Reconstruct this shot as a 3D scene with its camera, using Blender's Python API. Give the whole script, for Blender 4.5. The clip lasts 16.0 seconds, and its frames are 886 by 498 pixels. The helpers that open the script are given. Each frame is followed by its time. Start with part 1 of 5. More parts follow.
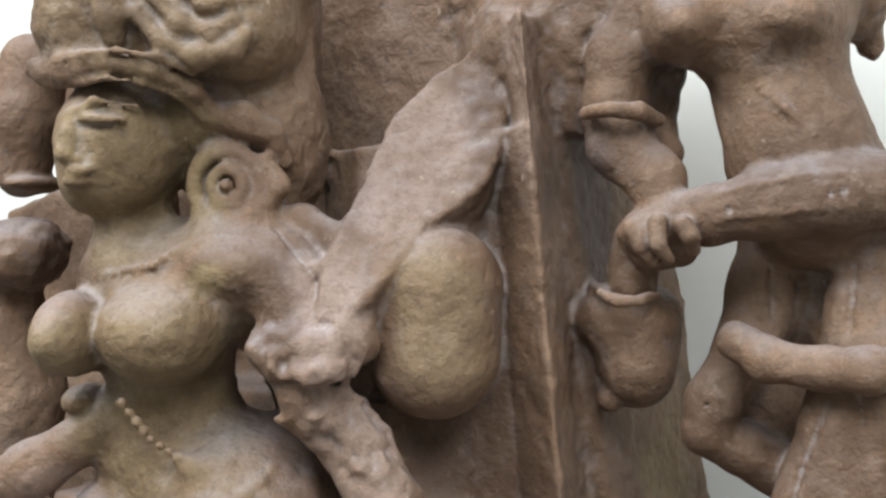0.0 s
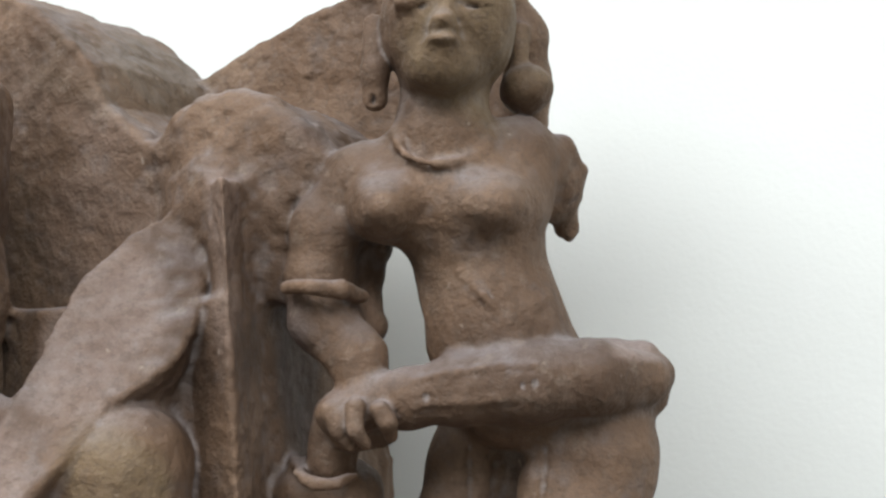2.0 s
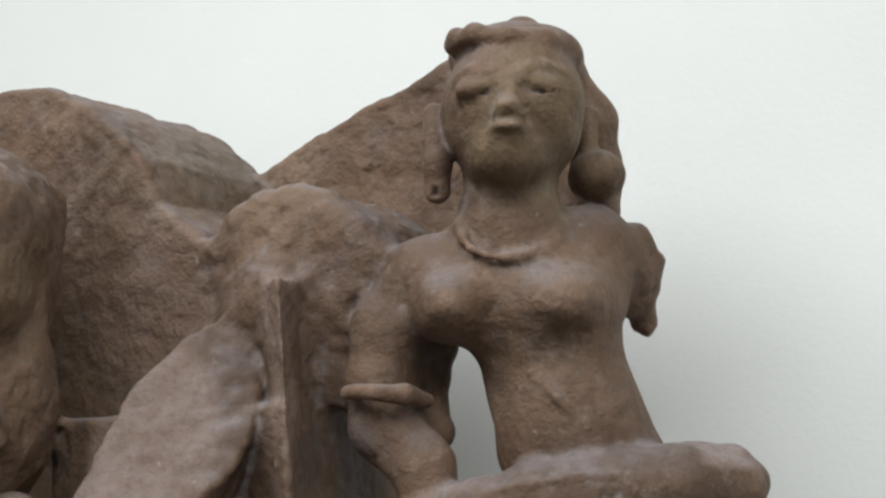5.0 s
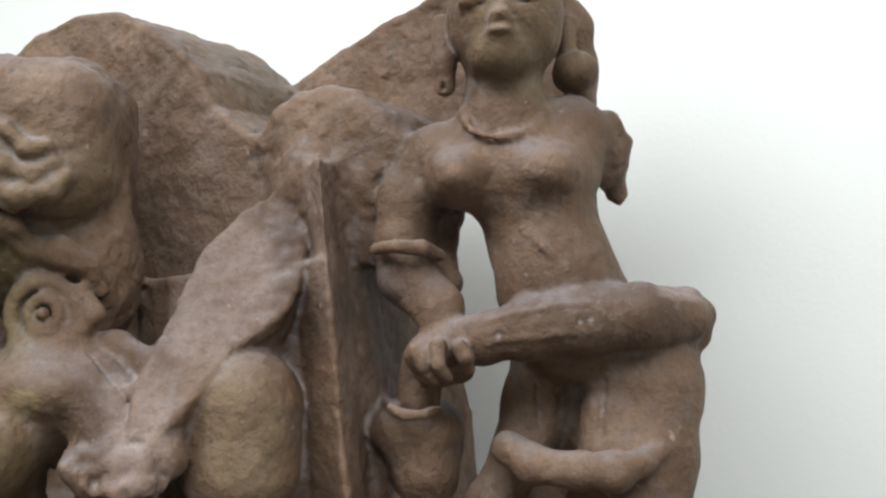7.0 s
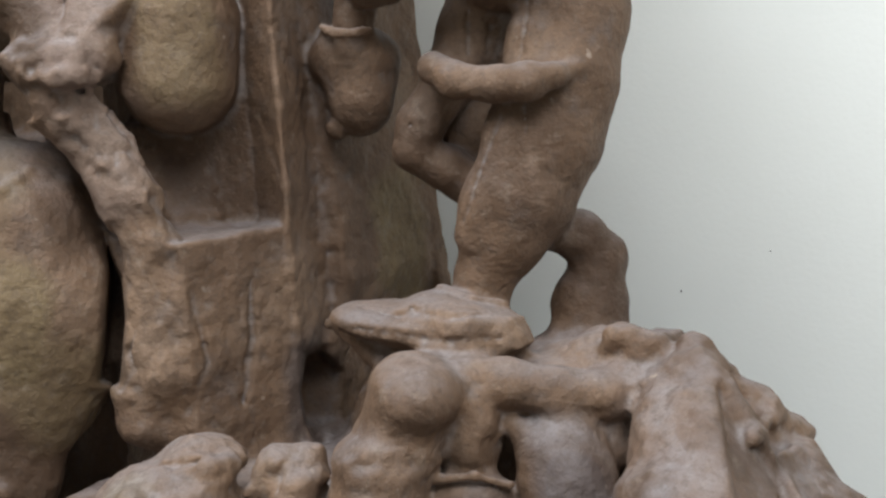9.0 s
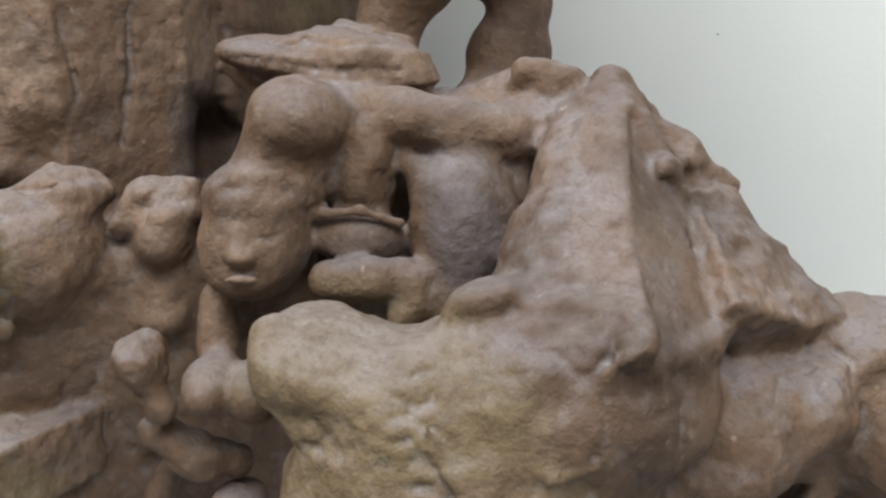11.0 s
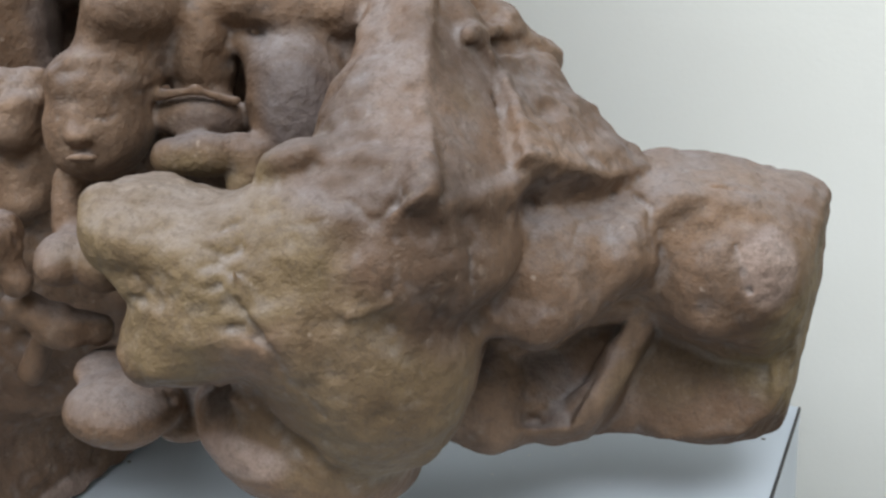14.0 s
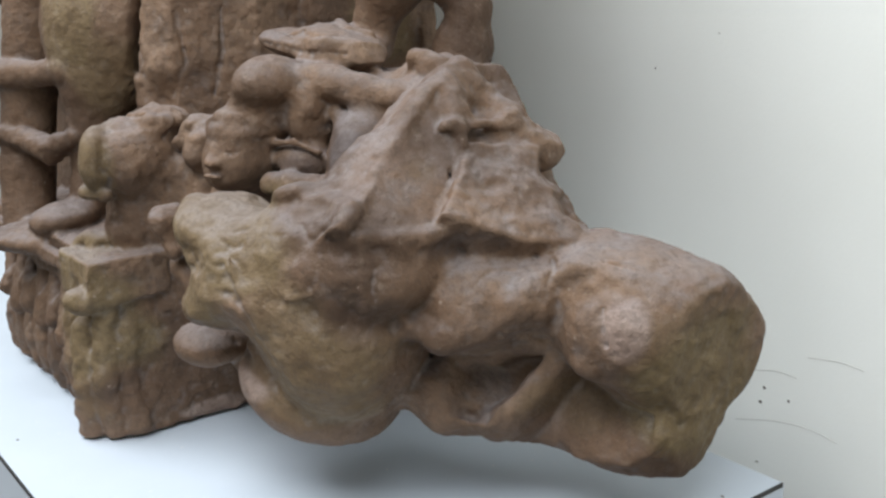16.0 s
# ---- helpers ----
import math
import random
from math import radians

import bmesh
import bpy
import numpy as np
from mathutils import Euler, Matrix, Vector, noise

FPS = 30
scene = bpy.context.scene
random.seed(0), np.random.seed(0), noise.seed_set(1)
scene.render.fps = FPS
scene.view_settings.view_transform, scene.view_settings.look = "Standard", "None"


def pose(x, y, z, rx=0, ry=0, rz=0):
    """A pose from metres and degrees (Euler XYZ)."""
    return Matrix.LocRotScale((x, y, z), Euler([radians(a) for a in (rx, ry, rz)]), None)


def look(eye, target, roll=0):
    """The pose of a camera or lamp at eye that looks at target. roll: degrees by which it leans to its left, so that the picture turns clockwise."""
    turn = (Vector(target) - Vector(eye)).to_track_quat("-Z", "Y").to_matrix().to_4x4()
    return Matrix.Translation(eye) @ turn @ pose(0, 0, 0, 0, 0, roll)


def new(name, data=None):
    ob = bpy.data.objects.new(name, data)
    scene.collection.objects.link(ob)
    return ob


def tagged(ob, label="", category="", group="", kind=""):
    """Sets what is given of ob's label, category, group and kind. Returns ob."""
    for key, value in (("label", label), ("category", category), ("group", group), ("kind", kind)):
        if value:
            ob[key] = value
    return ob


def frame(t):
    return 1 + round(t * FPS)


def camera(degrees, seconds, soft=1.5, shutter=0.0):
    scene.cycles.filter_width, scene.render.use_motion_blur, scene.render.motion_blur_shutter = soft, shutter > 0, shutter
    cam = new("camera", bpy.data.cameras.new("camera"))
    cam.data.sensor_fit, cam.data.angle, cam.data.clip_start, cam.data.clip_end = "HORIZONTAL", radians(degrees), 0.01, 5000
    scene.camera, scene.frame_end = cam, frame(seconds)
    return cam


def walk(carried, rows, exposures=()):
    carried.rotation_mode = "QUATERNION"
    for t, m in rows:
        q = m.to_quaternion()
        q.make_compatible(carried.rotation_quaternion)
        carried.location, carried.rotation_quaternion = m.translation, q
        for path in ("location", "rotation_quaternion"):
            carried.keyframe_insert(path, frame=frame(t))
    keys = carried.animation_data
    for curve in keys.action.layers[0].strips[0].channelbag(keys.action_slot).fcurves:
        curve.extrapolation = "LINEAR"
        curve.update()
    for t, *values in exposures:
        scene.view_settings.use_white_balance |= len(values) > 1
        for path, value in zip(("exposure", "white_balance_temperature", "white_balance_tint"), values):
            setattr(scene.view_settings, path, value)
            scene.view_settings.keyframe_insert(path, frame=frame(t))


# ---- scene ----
cam = camera(46.0, 16.0, soft=2.5)
PATH = [
    (0, (0.076, -0.016, 0.758), (-0.108, 1.975, 0.702), -4.9),
    (0.5, (0.023, 0.043, 0.753), (0.113, 2.036, 0.613), -5.1),
    (1, (0.003, 0.047, 0.734), (0.338, 2.008, 0.532), -5.7),
    (1.5, (0.027, 0.0, 0.798), (0.464, 1.945, 0.647), -3.9),
    (2, (0.114, 0.008, 0.825), (0.42, 1.984, 0.883), -3.2),
    (2.5, (0.147, 0.063, 0.85), (0.453, 2.036, 0.967), -3.0),
    (3, (0.15, 0.11, 0.861), (0.427, 2.081, 1.058), -2.3),
    (3.5, (0.157, 0.16, 0.87), (0.43, 2.126, 1.114), -2.5),
    (5.8, (0.089, -0.042, 0.814), (0.266, 1.938, 1.037), -4.8),
    (6, (0.086, -0.065, 0.81), (0.265, 1.914, 1.043), -4.9),
    (6.5, (0.085, -0.115, 0.792), (0.261, 1.867, 0.989), -5.0),
    (7, (0.098, -0.11, 0.773), (0.269, 1.88, 0.884), -5.2),
    (7.5, (0.12, -0.092, 0.727), (0.229, 1.904, 0.678), -5.6),
    (8, (0.128, -0.126, 0.689), (0.224, 1.868, 0.577), -6.0),
    (8.5, (0.148, -0.152, 0.659), (0.223, 1.838, 0.47), -6.4),
    (9, (0.187, -0.152, 0.621), (0.23, 1.83, 0.356), -3.7),
    (9.5, (0.222, -0.098, 0.584), (0.246, 1.87, 0.23), -2.6),
    (9.7, (0.23, -0.08, 0.571), (0.235, 1.883, 0.189), -2.7),
    (11.8, (0.256, -0.128, 0.486), (0.379, 1.769, -0.136), -1.7),
    (12, (0.269, -0.138, 0.486), (0.396, 1.747, -0.168), -1.9),
    (12.5, (0.313, -0.174, 0.481), (0.458, 1.715, -0.16), -1.9),
    (13, (0.354, -0.195, 0.474), (0.504, 1.694, -0.166), -2.4),
    (13.5, (0.377, -0.203, 0.466), (0.543, 1.682, -0.181), -2.7),
    (14, (0.333, -0.166, 0.475), (0.452, 1.724, -0.167), -4.1),
    (14.5, (0.411, -0.17, 0.475), (0.334, 1.718, -0.179), -1.3),
    (15, (0.638, -0.239, 0.508), (-0.01, 1.551, -0.106), -0.6),
    (15.5, (0.702, -0.277, 0.514), (-0.095, 1.482, -0.005), -0.7),
    (16, (0.775, -0.359, 0.524), (0.019, 1.42, 0.01), -1.8),
]
EXPOSURES = [(0.0, 0.46), (0.5, 0.53), (1.0, 0.48), (1.5, 0.30), (2.0, -0.06), (3.5, -0.42), (6.0, -0.28), (7.5, 0.0), (9.0, -0.02), (12.0, 0.06), (13.0, 0.04), (14.0, 0.0), (16.0, 0.06)]
walk(cam, [(t, look(eye, target, roll)) for t, eye, target, roll in PATH], EXPOSURES)

# ---- world and lamps ----
world = bpy.data.worlds.new("world")
scene.world = world
world.use_nodes = True
bg = world.node_tree.nodes["Background"]
bg.inputs[0].default_value = (0.80, 0.90, 1.0, 1)
bg.inputs[1].default_value = 0.10


def area_lamp(name, eye, target, sx, sy, power, colour):
    data = bpy.data.lights.new(name, "AREA")
    data.shape, data.size, data.size_y, data.energy, data.color = "RECTANGLE", sx, sy, power, colour
    ob = new(name, data)
    ob.matrix_world = look(eye, target)
    return tagged(ob, kind="structure")


# The plinth and the stele stand turned by this much from the camera's first way.
TURN_DEG = 30.5
CA, SA = math.cos(radians(TURN_DEG)), math.sin(radians(TURN_DEG))
WALL_W, PL_BACK = 1.16, 0.947


def uv(s, w, z=0.0):
    """A place from metres along the wall, metres towards it, and height."""
    return (CA * s + SA * w, -SA * s + CA * w, z)


area_lamp("ceiling_panel_light", uv(-1.0, -0.55, 2.18), uv(-1.0, -0.55, 0), 1.8, 1.4, 72, (0.96, 1.0, 1.03))
area_lamp("ceiling_panel_light", uv(1.0, -0.55, 2.18), uv(1.0, -0.55, 0), 1.8, 1.4, 70, (0.96, 1.0, 1.04))


# ---- materials ----
def material(name):
    m = bpy.data.materials.new(name)
    m.use_nodes = True
    return m, m.node_tree, m.node_tree.nodes["Principled BSDF"]


def node(nt, kind, **inputs):
    n = nt.nodes.new(kind)
    for key, value in inputs.items():
        n.inputs[key.replace("_", " ")].default_value = value
    return n


def ramp(nt, source, stops):
    n = nt.nodes.new("ShaderNodeValToRGB")
    while len(n.color_ramp.elements) < len(stops):
        n.color_ramp.elements.new(0.5)
    for e, (p, c) in zip(n.color_ramp.elements, stops):
        e.position, e.color = p, (*c, 1) if len(c) == 3 else c
    nt.links.new(source, n.inputs[0])
    return n.outputs[0]


def blend(nt, fac, a, b, mode="MIX"):
    n = nt.nodes.new("ShaderNodeMix")
    n.data_type, n.blend_type = "RGBA", mode
    for socket, value in ((n.inputs[0], fac), (n.inputs[6], a), (n.inputs[7], b)):
        if isinstance(value, (int, float)):
            socket.default_value = value
        elif isinstance(value, tuple):
            socket.default_value = (*value, 1)
        else:
            nt.links.new(value, socket)
    return n.outputs[2]


def noise_tex(nt, scale, detail=4.0, rough=0.55, coords=None, stretch=None):
    n = node(nt, "ShaderNodeTexNoise", Scale=scale, Detail=detail, Roughness=rough)
    if coords is None:
        coords = nt.nodes.new("ShaderNodeTexCoord").outputs["Object"]
    if stretch:
        mp = nt.nodes.new("ShaderNodeMapping")
        mp.inputs["Scale"].default_value = stretch
        nt.links.new(coords, mp.inputs[0])
        coords = mp.outputs[0]
    nt.links.new(coords, n.inputs["Vector"])
    return n.outputs["Fac"]


def bumped(nt, bsdf, layers):
    last = None
    for height, strength, distance in layers:
        b = node(nt, "ShaderNodeBump", Strength=strength, Distance=distance)
        nt.links.new(height, b.inputs["Height"])
        if last:
            nt.links.new(last, b.inputs["Normal"])
        last = b.outputs[0]
    nt.links.new(last, bsdf.inputs["Normal"])


def plaster(name, colour, dirt):
    m, nt, bsdf = material(name)
    big = ramp(nt, noise_tex(nt, 3.0, 5), ((0.35, (0, 0, 0)), (0.7, (1, 1, 1))))
    nt.links.new(blend(nt, big, colour, dirt), bsdf.inputs["Base Color"])
    bsdf.inputs["Roughness"].default_value = 0.75
    bumped(nt, bsdf, ((noise_tex(nt, 9.0, 3), 0.12, 0.01), (noise_tex(nt, 160.0, 3), 0.25, 0.0012)))
    return m


wall_paint = plaster("wall_paint", (0.835, 0.848, 0.815), (0.805, 0.818, 0.780))
# For the added walls out of view: mid-toned to cut bounced light.
unseen_wall_paint = plaster("unseen_wall_paint", (0.46, 0.45, 0.42), (0.43, 0.42, 0.39))
ceiling_paint = plaster("ceiling_paint", (0.82, 0.82, 0.80), (0.80, 0.80, 0.78))


def white_board():
    m, nt, bsdf = material("white_board")
    big = ramp(nt, noise_tex(nt, 5.0, 5), ((0.4, (0, 0, 0)), (0.75, (1, 1, 1))))
    specks = ramp(nt, noise_tex(nt, 120.0, 2), ((0.70, (0, 0, 0)), (0.78, (1, 1, 1))))
    c = blend(nt, big, (0.53, 0.59, 0.66), (0.49, 0.55, 0.62))
    nt.links.new(blend(nt, specks, c, (0.68, 0.69, 0.69)), bsdf.inputs["Base Color"])
    bsdf.inputs["Roughness"].default_value = 0.38
    bumped(nt, bsdf, ((noise_tex(nt, 14.0, 2), 0.08, 0.004),))
    return m


plinth_board = white_board()


def plain(name, colour, rough=0.6, spread=0.15):
    m, nt, bsdf = material(name)
    c2 = tuple(v * (1 - spread) for v in colour)
    nt.links.new(blend(nt, noise_tex(nt, 30.0, 4), colour, c2), bsdf.inputs["Base Color"])
    bsdf.inputs["Roughness"].default_value = rough
    return m


joint_black = plain("joint_black", (0.03, 0.03, 0.03))
# The floor is out of view; its dark colour holds down bounced light.
floor_stone = plain("floor_stone", (0.13, 0.12, 0.11), 0.35)


def sandstone():
    """Red sandstone, patinated ochre in places, with pale fresh breaks and grey dust lying on what faces up."""
    m, nt, bsdf = material("sandstone")
    at = nt.nodes.new("ShaderNodeAttribute")
    at.attribute_name = "patina_shade"
    sep = nt.nodes.new("ShaderNodeSeparateColor")
    nt.links.new(at.outputs["Color"], sep.inputs[0])
    geo = nt.nodes.new("ShaderNodeNewGeometry")
    large = noise_tex(nt, 7.0, 6, 0.6)
    mid = noise_tex(nt, 28.0, 6, 0.65)
    grain = noise_tex(nt, 420.0, 4, 0.7)
    streak = noise_tex(nt, 30.0, 4, 0.6, stretch=(1.0, 1.0, 0.25))
    red = ramp(nt, large, ((0.34, (0.068, 0.040, 0.025)), (0.50, (0.156, 0.095, 0.059)), (0.66, (0.246, 0.163, 0.109))))
    red = blend(nt, ramp(nt, mid, ((0.42, (0, 0, 0)), (0.68, (0.65, 0.65, 0.65)))), red, (0.060, 0.038, 0.028))
    red = blend(nt, ramp(nt, streak, ((0.56, (0, 0, 0)), (0.72, (0.35, 0.35, 0.35)))), red, (0.246, 0.170, 0.124))
    ochre = ramp(nt, mid, ((0.32, (0.104, 0.074, 0.036)), (0.62, (0.205, 0.150, 0.078))))
    c = blend(nt, sep.outputs[0], red, ochre)
    pale = ramp(nt, mid, ((0.35, (0.207, 0.146, 0.121)), (0.65, (0.309, 0.232, 0.194))))
    c = blend(nt, sep.outputs[1], c, pale)
    dark = ramp(nt, mid, ((0.35, (0.060, 0.048, 0.048)), (0.65, (0.111, 0.095, 0.095))))
    c = blend(nt, sep.outputs[2], c, dark)
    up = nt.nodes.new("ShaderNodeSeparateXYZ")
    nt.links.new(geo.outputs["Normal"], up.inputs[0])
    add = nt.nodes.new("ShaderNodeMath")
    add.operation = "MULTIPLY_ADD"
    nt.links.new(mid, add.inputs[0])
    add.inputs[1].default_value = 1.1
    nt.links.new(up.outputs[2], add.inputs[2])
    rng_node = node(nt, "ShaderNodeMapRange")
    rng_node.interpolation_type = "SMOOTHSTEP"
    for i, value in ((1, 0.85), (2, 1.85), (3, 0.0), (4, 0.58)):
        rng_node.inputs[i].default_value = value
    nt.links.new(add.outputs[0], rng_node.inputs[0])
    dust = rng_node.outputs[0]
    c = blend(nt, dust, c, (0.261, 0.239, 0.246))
    # Pale dust has settled in the carved hollows, and proud edges are coloured lighter.
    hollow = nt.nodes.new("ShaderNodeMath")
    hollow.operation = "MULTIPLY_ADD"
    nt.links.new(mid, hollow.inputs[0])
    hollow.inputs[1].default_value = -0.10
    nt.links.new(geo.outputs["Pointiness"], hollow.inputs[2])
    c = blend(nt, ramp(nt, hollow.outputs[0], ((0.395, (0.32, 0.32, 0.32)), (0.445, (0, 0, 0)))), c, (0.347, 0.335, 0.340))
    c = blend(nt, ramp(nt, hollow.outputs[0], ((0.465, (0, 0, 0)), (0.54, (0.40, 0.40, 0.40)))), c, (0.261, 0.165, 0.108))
    speck = ramp(nt, noise_tex(nt, 150.0, 5, 0.7), ((0.40, (0.30, 0.30, 0.30)), (0.50, (0, 0, 0))))
    c = blend(nt, speck, c, (0.072, 0.052, 0.039))
    wear = ramp(nt, noise_tex(nt, 60.0, 6, 0.75), ((0.56, (0, 0, 0)), (0.70, (0.32, 0.32, 0.32))))
    c = blend(nt, wear, c, (0.289, 0.232, 0.184))
    c = blend(nt, ramp(nt, grain, ((0.36, (0.22, 0.22, 0.22)), (0.60, (0, 0, 0)))), c, (0.082, 0.057, 0.045))
    fleck = ramp(nt, noise_tex(nt, 95.0, 2, 0.4), ((0.74, (0, 0, 0)), (0.82, (0.45, 0.45, 0.45))))
    c = blend(nt, fleck, c, (0.405, 0.330, 0.270))
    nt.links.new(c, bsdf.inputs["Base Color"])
    nt.links.new(ramp(nt, mid, ((0.3, (0.52,) * 3), (0.7, (0.75,) * 3))), bsdf.inputs["Roughness"])
    bsdf.inputs["Specular IOR Level"].default_value = 0.2
    bumped(nt, bsdf, ((noise_tex(nt, 38.0, 4, 0.6), 0.58, 0.010), (noise_tex(nt, 110.0, 6, 0.62), 0.45, 0.004), (grain, 0.3, 0.0006)))
    return m


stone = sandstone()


# ---- the room ----
def link_mesh(name, bm, mat, label="", category="", kind="", parent=None):
    me = bpy.data.meshes.new(name)
    bm.to_mesh(me)
    bm.free()
    me.materials.append(mat)
    ob = new(name, me)
    if parent:
        ob.parent = parent
    return tagged(ob, label, category, kind=kind)


def uv_box(s0, s1, w0, w1, z0, z1, bevel=0.0):
    bm = bmesh.new()
    bmesh.ops.create_cube(bm, size=1)
    for v in bm.verts:
        s, w, z = (s0 + s1) / 2 + v.co.x * (s1 - s0), (w0 + w1) / 2 + v.co.y * (w1 - w0), (z0 + z1) / 2 + v.co.z * (z1 - z0)
        v.co = uv(s, w, z)
    if bevel:
        bmesh.ops.bevel(bm, geom=bm.edges[:], offset=bevel, segments=2, affect="EDGES", profile=0.5)
    return bm


FLOOR_Z, CEIL_Z = -0.80, 2.2
PL_RIGHT, PL_FRONT, PL_LEFT = 0.266, 0.324, -1.45
link_mesh("wall_north", uv_box(-3.2, 2.6, WALL_W, WALL_W + 0.2, FLOOR_Z, CEIL_Z), wall_paint, "off-white painted plaster wall", "wall", "structure")
# Three unseen walls, added to close the room and limit fill light.
link_mesh("wall_south", uv_box(-3.2, 2.6, -2.8, -2.6, FLOOR_Z, CEIL_Z), unseen_wall_paint, "unseen beige wall closing the room", "wall", "structure")
link_mesh("wall_west", uv_box(-3.4, -3.2, -2.8, WALL_W + 0.2, FLOOR_Z, CEIL_Z), unseen_wall_paint, "unseen beige wall closing the room", "wall", "structure")
link_mesh("wall_east", uv_box(2.6, 2.8, -2.8, WALL_W + 0.2, FLOOR_Z, CEIL_Z), unseen_wall_paint, "unseen beige wall closing the room", "wall", "structure")
link_mesh("ceiling", uv_box(-3.4, 2.8, -2.8, WALL_W + 0.2, CEIL_Z, CEIL_Z + 0.1), ceiling_paint, "plain white ceiling", "ceiling", "structure")
link_mesh("floor", uv_box(-3.4, 2.8, -2.8, WALL_W + 0.2, FLOOR_Z - 0.1, FLOOR_Z), floor_stone, "dark grey polished stone floor", "floor", "structure")
plinth = tagged(new("plinth"), "white-painted board museum plinth with a dark edge joint", "plinth")
link_mesh("top_board", uv_box(PL_LEFT, PL_RIGHT, PL_FRONT, PL_BACK, -0.018, 0.0, 0.0012), plinth_board, parent=plinth)
link_mesh("body", uv_box(PL_LEFT + 0.001, PL_RIGHT - 0.001, PL_FRONT + 0.001, PL_BACK - 0.001, FLOOR_Z, -0.0185), plinth_board, parent=plinth)
link_mesh("edge_joint", uv_box(PL_RIGHT - 0.0016, PL_RIGHT + 0.0004, PL_FRONT + 0.002, PL_BACK - 0.002, -0.004, 0.0005), joint_black, "thin black joint", parent=plinth)
link_mesh("edge_joint", uv_box(PL_LEFT, PL_RIGHT - 0.003, PL_FRONT - 0.0004, PL_FRONT + 0.0016, -0.004, 0.0005), joint_black, "thin black joint", parent=plinth)


# Small chips and scratches in the wall's paint, and specks on the plinth.
mark_grey = plain("mark_grey", (0.16, 0.15, 0.13))
scratch_grey = plain("scratch_grey", (0.60, 0.60, 0.56))


def fleck(name, s, w, z, rs, rz, flat, mat, parent):
    """A thin, uneven flake: on the wall, or lying flat."""
    bm = bmesh.new()
    bmesh.ops.create_icosphere(bm, subdivisions=2, radius=1)
    for v in bm.verts:
        n = 1 + 0.25 * noise.noise(v.co * 1.7 + Vector((s * 9, z * 9, w)))
        a, b, c = v.co.x * n, v.co.y * n, v.co.z * n
        v.co = uv(s + a * rs, w + b * rz, z + c * 0.0006) if flat else uv(s + a * rs, w + c * 0.0007, z + b * rz)
    return link_mesh(name, bm, mat, parent=parent)


wall = bpy.data.objects["wall_north"]


def scratch(points, r):
    data = bpy.data.curves.new("scratch", "CURVE")
    data.dimensions, data.bevel_depth, data.bevel_resolution = "3D", r, 1
    sp = data.splines.new("BEZIER")
    sp.bezier_points.add(len(points) - 1)
    for p, (s, z) in zip(sp.bezier_points, points):
        p.co, p.handle_left_type, p.handle_right_type = uv(s, WALL_W, z), "AUTO", "AUTO"
    data.materials.append(scratch_grey)
    ob = new("scratch", data)
    ob.parent = wall


fleck("chip", 0.084, WALL_W, -0.009, 0.0028, 0.0022, False, mark_grey, wall)
fleck("chip", 0.079, WALL_W, -0.03, 0.003, 0.002, False, mark_grey, wall)
fleck("chip", 0.121, WALL_W, -0.016, 0.0025, 0.0018, False, mark_grey, wall)
fleck("chip", -0.113, WALL_W, 0.39, 0.0012, 0.0016, False, mark_grey, wall)
fleck("chip", -0.009, WALL_W, 0.439, 0.001, 0.001, False, mark_grey, wall)
scratch(((0.041, -0.067), (0.111, -0.048), (0.16, -0.044), (0.193, -0.049)), 0.0007)
scratch(((0.064, 0.01), (0.106, 0.019), (0.131, 0.018)), 0.0007)
scratch(((0.145, 0.05), (0.192, 0.056), (0.221, 0.054)), 0.0007)
fleck("speck", 0.244, 0.875, 0.0004, 0.0022, 0.0016, True, mark_grey, plinth)
fleck("speck", 0.218, 0.965, 0.0004, 0.0022, 0.0016, True, mark_grey, plinth)
fleck("speck", -0.378, 0.353, 0.0004, 0.0022, 0.0016, True, mark_grey, plinth)
fleck("speck", -0.286, 0.652, 0.0004, 0.0022, 0.0016, True, mark_grey, plinth)

# ---- the carved stele: rounded solids melted together on one fine grid ----
STEP = 0.0023
LOW, HIGH = np.array((-0.52, 0.33, 0.002)), np.array((0.70, 1.15, 1.15))
DIM = np.ceil((HIGH - LOW) / STEP).astype(int)
FIELD = np.full(DIM, 0.05, np.float32)
AXIS = [(LOW[i] + STEP * np.arange(DIM[i])).astype(np.float32) for i in range(3)]
rng = np.random.RandomState(7)


def lattice_noise(cell):
    """Smooth random values on the whole grid, from a coarse lattice of that cell size."""
    out = None
    counts = [int((HIGH[i] - LOW[i]) / cell) + 3 for i in range(3)]
    out = (rng.rand(*counts) * 2 - 1).astype(np.float32)
    for i in range(3):
        p = (AXIS[i] - LOW[i]) / cell
        a = np.floor(p).astype(int)
        f = (p - a).astype(np.float32)
        f = f * f * (3 - 2 * f)
        shape = [1, 1, 1]
        shape[i] = -1
        f = f.reshape(shape)
        out = np.take(out, a, axis=i) * (1 - f) + np.take(out, a + 1, axis=i) * f
    return out


CHIPS = lattice_noise(0.040) * 0.45
CHIPS += lattice_noise(0.017) * 0.35
CHIPS += lattice_noise(0.0075) * 0.2


def window(lo, hi, pad):
    a = np.clip(np.floor((np.asarray(lo) - pad - LOW) / STEP).astype(int), 0, DIM)
    b = np.clip(np.ceil((np.asarray(hi) + pad - LOW) / STEP).astype(int) + 1, 0, DIM)
    if (b <= a).any():
        return None, None
    sl = tuple(slice(p, q) for p, q in zip(a, b))
    g = (AXIS[0][sl[0]][:, None, None], AXIS[1][sl[1]][None, :, None], AXIS[2][sl[2]][None, None, :])
    return sl, g


